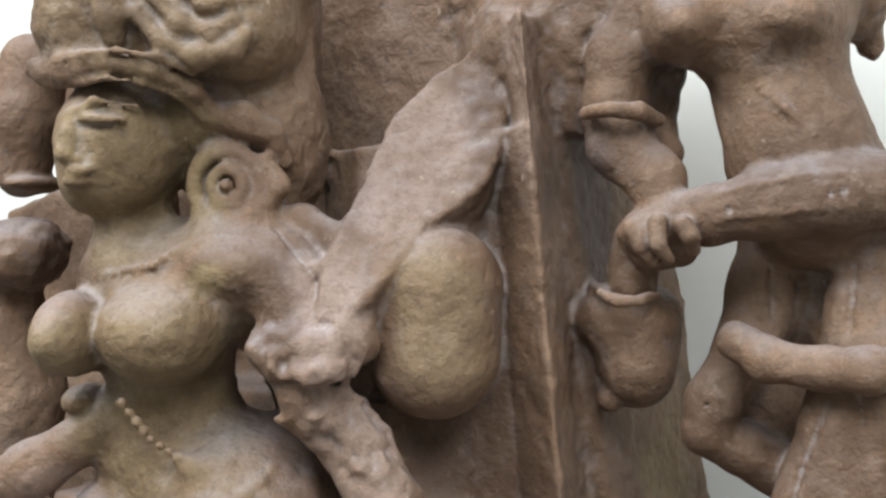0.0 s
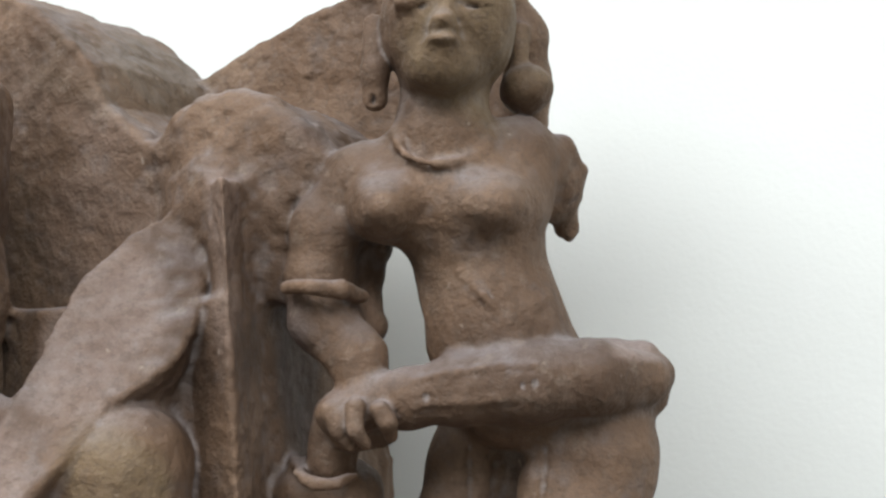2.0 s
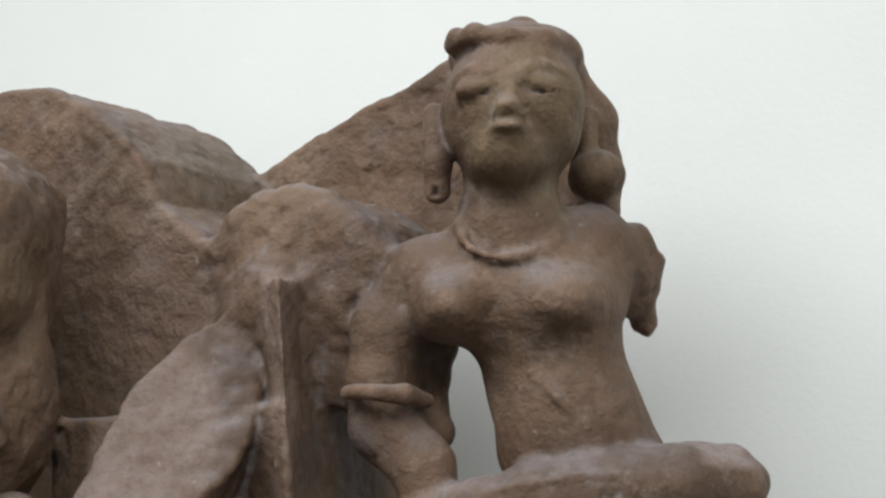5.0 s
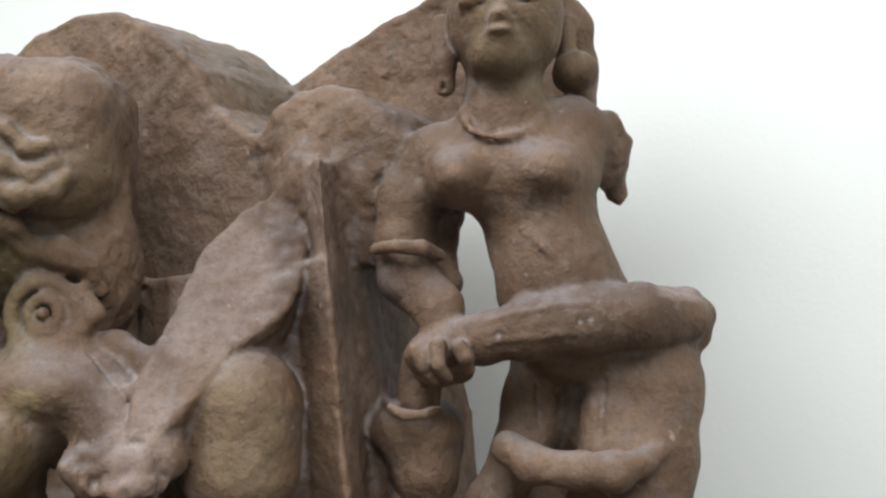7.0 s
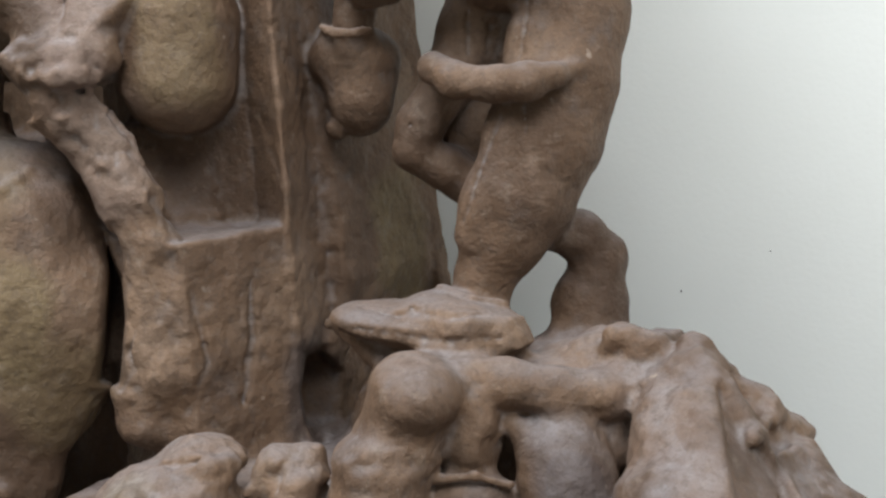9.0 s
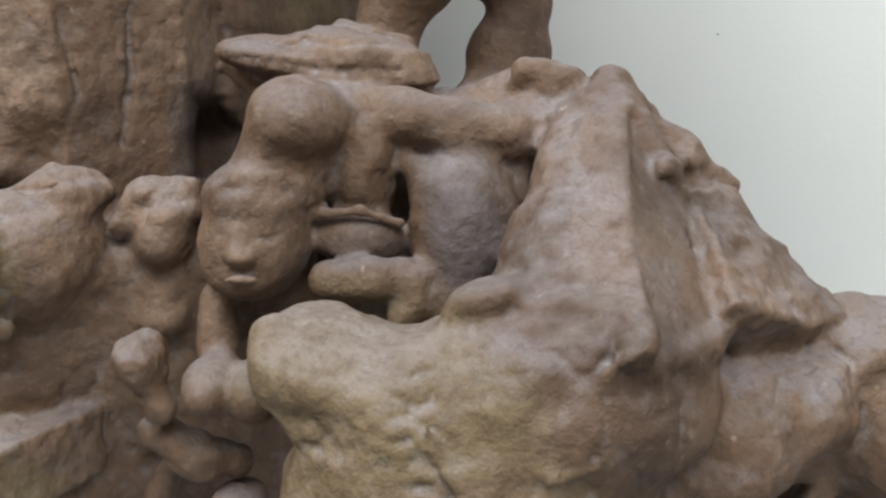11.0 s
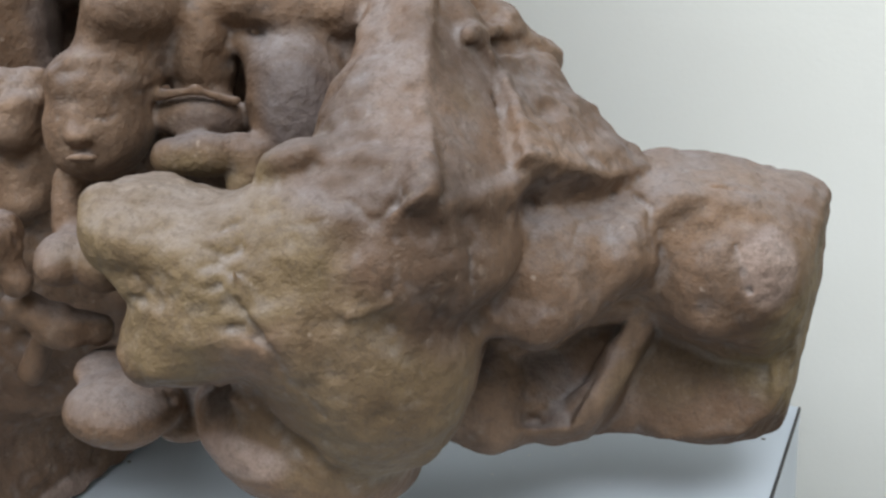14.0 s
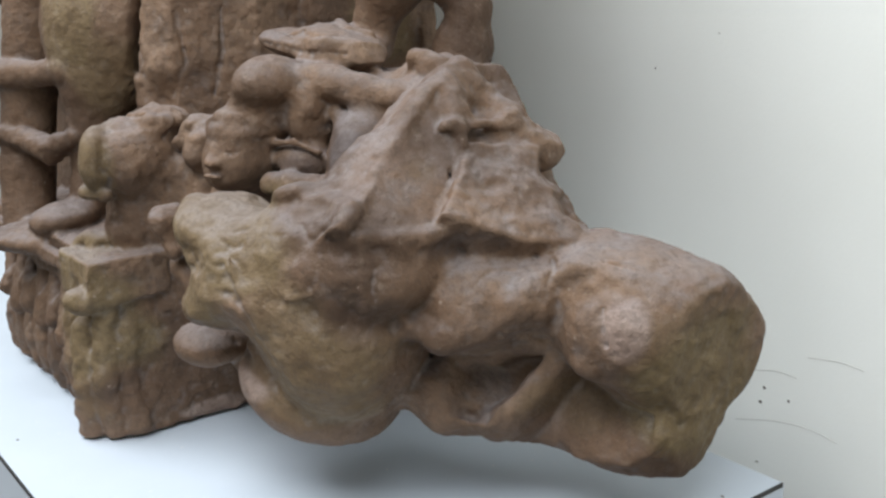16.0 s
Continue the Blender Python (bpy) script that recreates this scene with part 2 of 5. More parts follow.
def put(sl, d, k, rough, cut):
    if rough:
        d = d + rough * CHIPS[sl]
    old = FIELD[sl]
    if cut:
        d = -d
        m = np.maximum(old, d)
        e = np.maximum(k - np.abs(old - d), 0)
        FIELD[sl] = m + e * e / (4 * max(k, 1e-5))
    else:
        m = np.minimum(old, d)
        e = np.maximum(k - np.abs(old - d), 0)
        FIELD[sl] = m - e * e / (4 * max(k, 1e-5))


def tube(pts, k=0.008, rough=0.0, cut=False):
    """A limb through places with a radius at each."""
    for a, b in zip(pts[:-1], pts[1:]):
        a, b = np.array(a, float), np.array(b, float)
        r = max(a[3], b[3])
        sl, g = window(np.minimum(a[:3], b[:3]) - r, np.maximum(a[:3], b[:3]) + r, k + 0.012)
        if sl is None:
            continue
        ba = b[:3] - a[:3]
        l2 = max(ba @ ba, 1e-9)
        px, py, pz = g[0] - a[0], g[1] - a[1], g[2] - a[2]
        h = np.clip((px * ba[0] + py * ba[1] + pz * ba[2]) / l2, 0, 1)
        d = np.sqrt((px - h * ba[0]) ** 2 + (py - h * ba[1]) ** 2 + (pz - h * ba[2]) ** 2) - (a[3] + (b[3] - a[3]) * h)
        put(sl, d.astype(np.float32), k, rough, cut)


def turned(c, rot, g):
    m = np.array(Euler([radians(v) for v in rot]).to_matrix())
    px, py, pz = g[0] - c[0], g[1] - c[1], g[2] - c[2]
    return [px * m[0][i] + py * m[1][i] + pz * m[2][i] for i in range(3)]


def ell(c, r, rot=(0, 0, 0), k=0.008, rough=0.0, cut=False):
    big = max(r)
    sl, g = window(np.array(c) - big, np.array(c) + big, k + 0.012)
    if sl is None:
        return
    q = turned(c, rot, g)
    k0 = np.sqrt(sum((q[i] / r[i]) ** 2 for i in range(3)))
    k1 = np.sqrt(sum((q[i] / r[i] ** 2) ** 2 for i in range(3))) + 1e-6
    put(sl, (k0 * (k0 - 1) / k1).astype(np.float32), k, rough, cut)


def block(c, half, rot=(0, 0, 0), edge=0.006, k=0.006, rough=0.0, cut=False):
    big = float(np.linalg.norm(half))
    sl, g = window(np.array(c) - big, np.array(c) + big, k + 0.012)
    if sl is None:
        return
    q = [np.abs(v) - (h - edge) for v, h in zip(turned(c, rot, g), half)]
    out = np.sqrt(sum(np.maximum(v, 0) ** 2 for v in q)) - edge
    put(sl, (out + np.minimum(np.maximum(np.maximum(q[0], q[1]), q[2]), 0)).astype(np.float32), k, rough, cut)


def outline(pts, a, b):
    """Signed distance from a closed outline in the plane."""
    d = np.full(np.broadcast(a, b).shape, 1e9, np.float32)
    sign = np.ones_like(d)
    n = len(pts)
    for i in range(n):
        (ax, ay), (bx, by) = pts[i], pts[i - 1]
        ex, ey, wx, wy = bx - ax, by - ay, a - ax, b - ay
        h = np.clip((wx * ex + wy * ey) / (ex * ex + ey * ey + 1e-12), 0, 1)
        d = np.minimum(d, (wx - ex * h) ** 2 + (wy - ey * h) ** 2)
        c1, c2, c3 = b >= ay, b < by, ex * wy > ey * wx
        flip = (c1 & c2 & c3) | (~c1 & ~c2 & ~c3)
        sign = np.where(flip, -sign, sign)
    return sign * np.sqrt(d)


def thick(d, e, edge):
    a, b = d + edge, e + edge
    return np.sqrt(np.maximum(a, 0) ** 2 + np.maximum(b, 0) ** 2) + np.minimum(np.maximum(a, b), 0) - edge


def slab(pts, w0, w1, edge=0.005, k=0.008, rough=0.0, lean=0.0, cut=False):
    """An outline of metres along the wall and height, thick from w0 to w1; lean: how much w grows with height."""
    p = np.array(pts)
    cs = [uv(s, w) for s in (p[:, 0].min(), p[:, 0].max()) for w in (w0 - 0.05, w1 + 0.05)]
    lo = (min(c[0] for c in cs), min(c[1] for c in cs), p[:, 1].min())
    hi = (max(c[0] for c in cs), max(c[1] for c in cs), p[:, 1].max())
    sl, g = window(lo, hi, k + 0.012)
    if sl is None:
        return
    s, w = CA * g[0] - SA * g[1], SA * g[0] + CA * g[1]
    d = outline(pts, s + 0 * g[2], g[2] + 0 * s)
    w = w - lean * (g[2] - p[:, 1].mean())
    put(sl, thick(d, np.abs(w - (w0 + w1) / 2) - (w1 - w0) / 2, edge).astype(np.float32), k, rough, cut)


def prism(pts, z0, z1, edge=0.005, k=0.008, rough=0.0, cut=False):
    """A plan outline, upright from z0 to z1."""
    p = np.array(pts)
    sl, g = window((*p.min(0), z0), (*p.max(0), z1), k + 0.012)
    if sl is None:
        return
    d = outline(pts, g[0] + 0 * g[1], g[1] + 0 * g[0])
    put(sl, thick(d, np.abs(g[2] - (z0 + z1) / 2) - (z1 - z0) / 2, edge).astype(np.float32), k, rough, cut)


def plate(c, rot, pts, half, edge=0.004, k=0.006, rough=0.0, cut=False):
    """An outline in a tilted plane (local x and z), thick by half on both sides."""
    big = max(math.hypot(*p) for p in pts) + half
    sl, g = window(np.array(c) - big, np.array(c) + big, k + 0.012)
    if sl is None:
        return
    q = turned(c, rot, g)
    put(sl, thick(outline(pts, q[0], q[2]), np.abs(q[1]) - half, edge).astype(np.float32), k, rough, cut)


def beads(pts, r, gap, k=0.001, cut=False):
    """Small balls strung along a line."""
    for a, b in zip(pts[:-1], pts[1:]):
        a, b = np.array(a, float), np.array(b, float)
        n = max(1, int(np.linalg.norm(b - a) / gap))
        for i in range(n):
            ell(tuple(a + (b - a) * i / n), (r, r, r), k=k, cut=cut)


TINTS = []


def tint(channel, place, reach, strength):
    """A patch of colour: 0 ochre, 1 pale fresh break and painted highlight, 2 dark crust and painted shade."""
    TINTS.append((channel, np.array(place), np.array(reach), strength))


# back slabs
slab(((-1.694, -0.008), (-1.472, 0.351), (-1.129, 0.658), (-1.09, 0.816), (-0.983, 0.834), (-0.962, 0.967), (-0.922, 0.986), (-0.72, 1.078), (-0.686, 1.094), (-0.63, 1.103), (-0.577, 1.096), (-0.536, 1.074), (-0.509, 1.053), (-0.478, 1.018), (-0.463, 0.981), (-0.426, 0.947), (-0.33, 0.922), (-0.303, 0.47), (-0.354, 0.3), (-0.3, 0.2)), 0.745, 0.935, 0.006, rough=0.002)
slab(((-0.43, 0.4), (-0.43, 0.93), (-0.335, 0.93), (-0.335, 0.4)), 0.8, 0.925, 0.006)
slab(((-1.028, 0.477), (-0.966, 0.808), (-0.871, 0.823), (-0.741, 0.814), (-0.735, 0.505)), 0.665, 0.72, 0.01)
slab(((-0.758, 1.129), (-0.683, 1.113), (-0.631, 1.085), (-0.577, 1.051), (-0.525, 1.013), (-0.501, 0.996), (-0.451, 0.929), (-0.48, 0.784), (-0.771, 0.81)), 0.925, 0.965, 0.008, rough=0.002)
slab(((-0.553, 1.0), (-0.495, 1.027), (-0.421, 1.057), (-0.35, 1.08), (-0.309, 1.092), (-0.268, 1.112), (-0.219, 1.11), (-0.163, 1.074), (-0.149, 0.994), (-0.175, 0.955), (-0.262, 0.917), (-0.321, 0.896), (-0.348, 0.823), (-0.355, 0.772), (-0.345, 0.718), (-0.309, 0.665), (-0.316, 0.62), (-0.313, 0.548), (-0.303, 0.487), (-0.296, 0.418), (-0.281, 0.366), (-0.451, 0.361)), 0.912, 0.937, 0.007, rough=0.003)
# pillar
prism(((0.076, 0.739), (0.04, 0.841), (0.07, 0.941), (0.131, 0.941), (0.131, 0.921)), 0.3, 0.905, 0.005, k=0.022, rough=0.003)
slab(((-0.419, 0.94), (-0.399, 0.96), (-0.373, 0.971), (-0.342, 0.975), (-0.308, 0.966), (-0.277, 0.944), (-0.26, 0.922), (-0.265, 0.9), (-0.288, 0.881), (-0.297, 0.809), (-0.335, 0.813), (-0.36, 0.89), (-0.404, 0.901)), 0.735, 0.88, 0.014, k=0.012, rough=0.003)
prism(((-0.003, 0.674), (0.074, 0.737), (0.131, 0.921), (0.051, 0.971), (-0.1, 0.8), (-0.042, 0.7), (-0.03, 0.683)), 0.2, 0.53, 0.004, k=0.008, rough=0.003)
prism(((-0.015, 0.69), (0.072, 0.745), (0.05, 0.8), (-0.06, 0.8)), 0.2, 0.531, 0.003, k=0.004)
prism(((0.074, 0.742), (0.045, 0.772), (-0.06, 0.79), (-0.1, 0.84), (0.05, 0.87), (0.09, 0.8)), 0.5, 0.82, 0.004, k=0.01)
tube(((0.084, 0.838, 0.938, 0.037), (0.076, 0.832, 0.891, 0.04), (0.064, 0.838, 0.821, 0.038)), k=0.025, rough=0.003)
# broken arm face
plate((-0.011, 0.762, 0.771), (-35.6, 0, 1), ((0.074, 0.139), (0.072, 0.084), (0.068, 0.035), (0.056, 0.0), (0.036, -0.024), (0.008, -0.04), (-0.013, -0.073), (-0.035, -0.1), (-0.051, -0.116), (-0.067, -0.108), (-0.065, -0.068), (-0.049, -0.033), (-0.034, 0.019), (-0.013, 0.068), (0.013, 0.097), (0.052, 0.128)), 0.03, 0.004, k=0.006, rough=0.003)
ell((0.044, 0.84, 0.874), (0.0184, 0.03, 0.0277), (0, 35, 5), k=0.015, rough=0.003)
# goddess: head, crown, ornaments
ell((-0.231, 0.745, 0.832), (0.0458, 0.055, 0.0517), (0, -1, 5), k=0.006)
ell((-0.247, 0.73, 0.804), (0.0217, 0.03, 0.0188), (0, 5, 5), k=0.012)
tube(((-0.243, 0.698, 0.855, 0.004), (-0.246, 0.692, 0.839, 0.005), (-0.247, 0.688, 0.827, 0.007)), k=0.007)
ell((-0.242, 0.694, 0.822), (0.0064, 0.01, 0.0036), (0, 5, 5), k=0.004)
ell((-0.243, 0.698, 0.807), (0.0112, 0.013, 0.0044), (0, 5, 5), k=0.004)
ell((-0.239, 0.696, 0.814), (0.0119, 0.013, 0.0036), (0, 5, 5), k=0.004)
tube(((-0.25, 0.694, 0.811, 0.002), (-0.227, 0.69, 0.811, 0.002)), k=0.003, cut=True)
ell((-0.22, 0.694, 0.848), (0.0166, 0.009, 0.0051), (0, 8, 5), k=0.004)
tube(((-0.248, 0.698, 0.853, 0.0018), (-0.224, 0.691, 0.862, 0.0018), (-0.195, 0.704, 0.856, 0.0015)), k=0.008)
tube(((-0.236, 0.69, 0.845, 0.002), (-0.203, 0.694, 0.843, 0.002)), k=0.003, cut=True)
tube(((-0.272, 0.722, 0.888, 0.008), (-0.248, 0.706, 0.887, 0.01), (-0.213, 0.694, 0.887, 0.009), (-0.182, 0.697, 0.88, 0.009), (-0.16, 0.712, 0.865, 0.008), (-0.152, 0.728, 0.852, 0.006)), k=0.004)
tube(((-0.268, 0.716, 0.88, 0.003), (-0.232, 0.697, 0.876, 0.003), (-0.212, 0.688, 0.876, 0.003), (-0.19, 0.694, 0.871, 0.003), (-0.171, 0.706, 0.862, 0.003), (-0.153, 0.726, 0.847, 0.003)), k=0.003)
block((-0.185, 0.785, 0.94), (0.098, 0.088, 0.0662), (0, 8, 5), 0.045, k=0.014, rough=0.002)
block((-0.179, 0.83, 0.939), (0.0822, 0.075, 0.0773), (0, 5, -5), 0.035, k=0.015, rough=0.004)
ell((-0.142, 0.8, 0.833), (0.0584, 0.06, 0.0809), (0, 5, 5), k=0.015, rough=0.004)
ell((-0.174, 0.775, 0.85), (0.0393, 0.05, 0.035), (0, 5, 5), k=0.015)
tube(((-0.251, 0.72, 0.952, 0.011), (-0.247, 0.712, 0.922, 0.011), (-0.252, 0.712, 0.903, 0.008)), k=0.006)
tube(((-0.282, 0.73, 0.895, 0.008), (-0.267, 0.72, 0.889, 0.007)), k=0.006)
tube(((-0.209, 0.696, 0.943, 0.012), (-0.207, 0.693, 0.918, 0.012), (-0.207, 0.694, 0.904, 0.008)), k=0.005)
tube(((-0.19, 0.694, 0.919, 0.006), (-0.173, 0.694, 0.898, 0.007), (-0.149, 0.695, 0.885, 0.007), (-0.125, 0.697, 0.887, 0.006), (-0.114, 0.699, 0.898, 0.004)), k=0.008)
tube(((-0.176, 0.694, 0.931, 0.005), (-0.16, 0.694, 0.909, 0.006), (-0.137, 0.695, 0.901, 0.005), (-0.122, 0.697, 0.909, 0.004)), k=0.008)
tube(((-0.156, 0.694, 0.937, 0.005), (-0.14, 0.694, 0.92, 0.005), (-0.125, 0.696, 0.922, 0.004)), k=0.008)
tube(((-0.252, 0.7, 0.894, 0.003), (-0.227, 0.69, 0.894, 0.003), (-0.203, 0.685, 0.894, 0.003), (-0.175, 0.689, 0.887, 0.003), (-0.155, 0.7, 0.875, 0.003)), k=0.004)
tube(((-0.154, 0.728, 0.847, 0.004), (-0.129, 0.728, 0.848, 0.007), (-0.112, 0.738, 0.832, 0.007), (-0.106, 0.748, 0.812, 0.006)), k=0.01)
ell((-0.134, 0.742, 0.839), (0.0209, 0.02, 0.0117), (0, 25, 5), k=0.008)
tube(((-0.118, 0.735, 0.812, 0.006), (-0.109, 0.735, 0.793, 0.007), (-0.125, 0.735, 0.775, 0.006)), k=0.006)
tube(((-0.124, 0.735, 0.795, 0.0055), (-0.127, 0.735, 0.787, 0.0055), (-0.131, 0.735, 0.78, 0.0055), (-0.138, 0.735, 0.775, 0.0055), (-0.147, 0.735, 0.773, 0.0055), (-0.155, 0.735, 0.774, 0.0055), (-0.163, 0.735, 0.777, 0.0055), (-0.169, 0.735, 0.783, 0.0055), (-0.173, 0.735, 0.791, 0.0055), (-0.173, 0.735, 0.799, 0.0055), (-0.171, 0.735, 0.807, 0.0055), (-0.166, 0.735, 0.814, 0.0055), (-0.159, 0.735, 0.819, 0.0055), (-0.151, 0.735, 0.821, 0.0055), (-0.142, 0.735, 0.82, 0.0055), (-0.135, 0.735, 0.816, 0.0055), (-0.129, 0.735, 0.811, 0.0055), (-0.125, 0.735, 0.803, 0.0055), (-0.124, 0.735, 0.795, 0.0055)), k=0.007)
tube(((-0.134, 0.728, 0.795, 0.003), (-0.136, 0.728, 0.79, 0.003), (-0.141, 0.728, 0.786, 0.003), (-0.147, 0.728, 0.785, 0.003), (-0.153, 0.728, 0.787, 0.003), (-0.156, 0.728, 0.792, 0.003), (-0.158, 0.728, 0.797, 0.003), (-0.155, 0.728, 0.803, 0.003), (-0.151, 0.728, 0.807, 0.003), (-0.145, 0.728, 0.808, 0.003), (-0.139, 0.728, 0.806, 0.003), (-0.135, 0.728, 0.801, 0.003), (-0.134, 0.728, 0.795, 0.003)), k=0.006)
ell((-0.146, 0.725, 0.796), (0.0049, 0.008, 0.0049), (0, 5, 5), k=0.003)
ell((-0.153, 0.75, 0.798), (0.0254, 0.015, 0.0254), (0, 5, 5), k=0.004)
# goddess: neck, chest, arm
tube(((-0.233, 0.765, 0.787, 0.027), (-0.23, 0.76, 0.747, 0.033)), k=0.015)
ell((-0.196, 0.765, 0.722), (0.0826, 0.06, 0.05), (0, 5, 5), k=0.02)
ell((-0.136, 0.745, 0.734), (0.0547, 0.055, 0.032), (0, 13, 5), k=0.03)
tube(((-0.111, 0.73, 0.731, 0.029), (-0.091, 0.705, 0.683, 0.029)), k=0.012)
ell((-0.082, 0.69, 0.676), (0.0428, 0.03, 0.0214), (0, -3, 5), k=0.014, rough=0.008)
ell((-0.2, 0.72, 0.694), (0.0464, 0.062, 0.0372), (0, 5, 5), k=0.016)
ell((-0.263, 0.71, 0.699), (0.0253, 0.06, 0.0311), (0, 5, 5), k=0.008)
tube(((-0.126, 0.755, 0.775, 0.007), (-0.094, 0.745, 0.767, 0.008), (-0.058, 0.72, 0.747, 0.01)), k=0.012)
beads(((-0.237, 0.715, 0.738), (-0.198, 0.704, 0.743), (-0.169, 0.715, 0.757)), 0.0037, 0.0070)
tube(((-0.214, 0.775, 0.665, 0.049), (-0.221, 0.765, 0.606, 0.046), (-0.232, 0.77, 0.552, 0.051)), k=0.03)
ell((-0.184, 0.835, 0.588), (0.0521, 0.05, 0.0569), (0, 5, 5), k=0.02)
beads(((-0.223, 0.687, 0.649), (-0.206, 0.69, 0.621), (-0.182, 0.692, 0.603), (-0.151, 0.705, 0.586)), 0.0040, 0.0075)
# broken strut of the arm
tube(((-0.118, 0.69, 0.67, 0.018), (-0.096, 0.69, 0.641, 0.017), (-0.072, 0.7, 0.603, 0.016), (-0.05, 0.7, 0.566, 0.019), (-0.034, 0.695, 0.528, 0.018), (-0.033, 0.7, 0.471, 0.021), (-0.045, 0.705, 0.414, 0.023)), k=0.018, rough=0.006)
tube(((-0.036, 0.7, 0.501, 0.014), (-0.039, 0.7, 0.441, 0.018), (-0.052, 0.695, 0.381, 0.022)), k=0.02, rough=0.004)
ell((-0.023, 0.685, 0.422), (0.019, 0.02, 0.0169), (0, 3, 0), k=0.02)
plate((-0.041, 0.785, 0.568), (-20.6, 0, 25.3), ((-0.048, 0.065), (0.031, 0.03), (0.038, -0.038), (0, -0.041), (-0.021, -0.016)), 0.03, 0.006, k=0.025, rough=0.002)
# goddess: hips and legs
ell((-0.168, 0.755, 0.557), (0.0722, 0.08, 0.0626), (0, 6, -2), k=0.02)
tube(((-0.156, 0.755, 0.541, 0.063), (-0.152, 0.74, 0.465, 0.072), (-0.143, 0.735, 0.478, 0.071), (-0.151, 0.72, 0.405, 0.056)), k=0.03)
tube(((-0.144, 0.725, 0.544, 0.055), (-0.143, 0.715, 0.461, 0.051), (-0.151, 0.71, 0.405, 0.043), (-0.162, 0.705, 0.34, 0.032), (-0.173, 0.7, 0.266, 0.022), (-0.181, 0.69, 0.219, 0.025)), k=0.012)
tube(((-0.259, 0.74, 0.547, 0.038), (-0.284, 0.73, 0.394, 0.036), (-0.297, 0.72, 0.28, 0.036), (-0.293, 0.71, 0.207, 0.036)), k=0.01)
tube(((-0.332, 0.7, 0.412, 0.02), (-0.235, 0.69, 0.412, 0.017), (-0.169, 0.675, 0.419, 0.018), (-0.139, 0.69, 0.442, 0.01)), k=0.005)
tube(((-0.337, 0.7, 0.332, 0.015), (-0.268, 0.69, 0.328, 0.015), (-0.213, 0.68, 0.317, 0.019), (-0.164, 0.67, 0.335, 0.011)), k=0.006, rough=0.004)
ell((-0.185, 0.66, 0.233), (0.0437, 0.05, 0.0218), (0, -6, 23), k=0.008)
ell((-0.222, 0.66, 0.204), (0.0887, 0.05, 0.0192), (0, 2, 23), k=0.01, rough=0.004)
prism(((0.028, 0.796), (-0.292, 0.961), (-0.232, 1.065), (0.079, 0.882)), 0.2, 0.62, 0.01, k=0.02)
slab(((-0.949, 0.099), (-0.75, 0.549), (-0.511, 0.544), (-0.645, 0.157)), 0.55, 0.6, 0.01)
# figure behind the goddess
tube(((-0.347, 0.86, 0.92, 0.029), (-0.354, 0.85, 0.87, 0.03), (-0.361, 0.85, 0.832, 0.024)), k=0.01)
ell((-0.353, 0.85, 0.819), (0.022, 0.036, 0.009), (0, 5, 5), k=0.004)
ell((-0.363, 0.84, 0.759), (0.0362, 0.05, 0.0338), (0, 5, 5), k=0.01, rough=0.006)
tube(((-0.394, 0.86, 0.706, 0.035), (-0.396, 0.87, 0.634, 0.038), (-0.422, 0.87, 0.534, 0.045)), k=0.02)
tube(((-0.376, 0.74, 0.569, 0.022), (-0.314, 0.73, 0.598, 0.021), (-0.258, 0.74, 0.626, 0.018)), k=0.01)
ell((-0.278, 0.75, 0.645), (0.0151, 0.03, 0.0108), (0, 5, 5), k=0.006)
# attendant: head
ell((0.24, 0.735, 1.006), (0.0486, 0.052, 0.0514), (0, 5, -5), k=0.006)
ell((0.23, 0.715, 0.974), (0.0232, 0.03, 0.0125), (0, 5, -5), k=0.012)
tube(((0.231, 0.686, 1.016, 0.003), (0.228, 0.679, 0.992, 0.005)), k=0.006)
ell((0.221, 0.684, 0.991), (0.0043, 0.008, 0.0034), (0, 5, -5), k=0.003)
ell((0.235, 0.684, 0.99), (0.0043, 0.008, 0.0034), (0, 5, -5), k=0.003)
tube(((0.2, 0.735, 1.053, 0.006), (0.214, 0.71, 1.053, 0.006), (0.232, 0.7, 1.046, 0.005), (0.26, 0.705, 1.045, 0.006), (0.283, 0.735, 1.043, 0.006)), k=0.006)
ell((0.249, 0.76, 1.048), (0.0485, 0.05, 0.0247), (0, 5, -5), k=0.012)
ell((0.253, 0.755, 1.07), (0.0114, 0.02, 0.0076), (0, 5, -5), k=0.006)
ell((0.205, 0.735, 1.058), (0.0083, 0.014, 0.0074), (0, 5, -5), k=0.004)
tube(((0.288, 0.78, 1.045, 0.014), (0.306, 0.79, 1.008, 0.018), (0.311, 0.8, 0.974, 0.016), (0.312, 0.8, 0.944, 0.013)), k=0.012)
ell((0.301, 0.765, 0.963), (0.02, 0.03, 0.019), (0, 5, -5), k=0.008)
tube(((0.187, 0.75, 1.011, 0.007), (0.186, 0.745, 0.976, 0.009), (0.185, 0.745, 0.955, 0.008)), k=0.005)
ell((0.182, 0.725, 0.954), (0.0031, 0.02, 0.0054), (0, 5, -5), k=0.002, cut=True)
tube(((0.299, 0.765, 1.007, 0.008), (0.296, 0.76, 0.982, 0.007)), k=0.005)
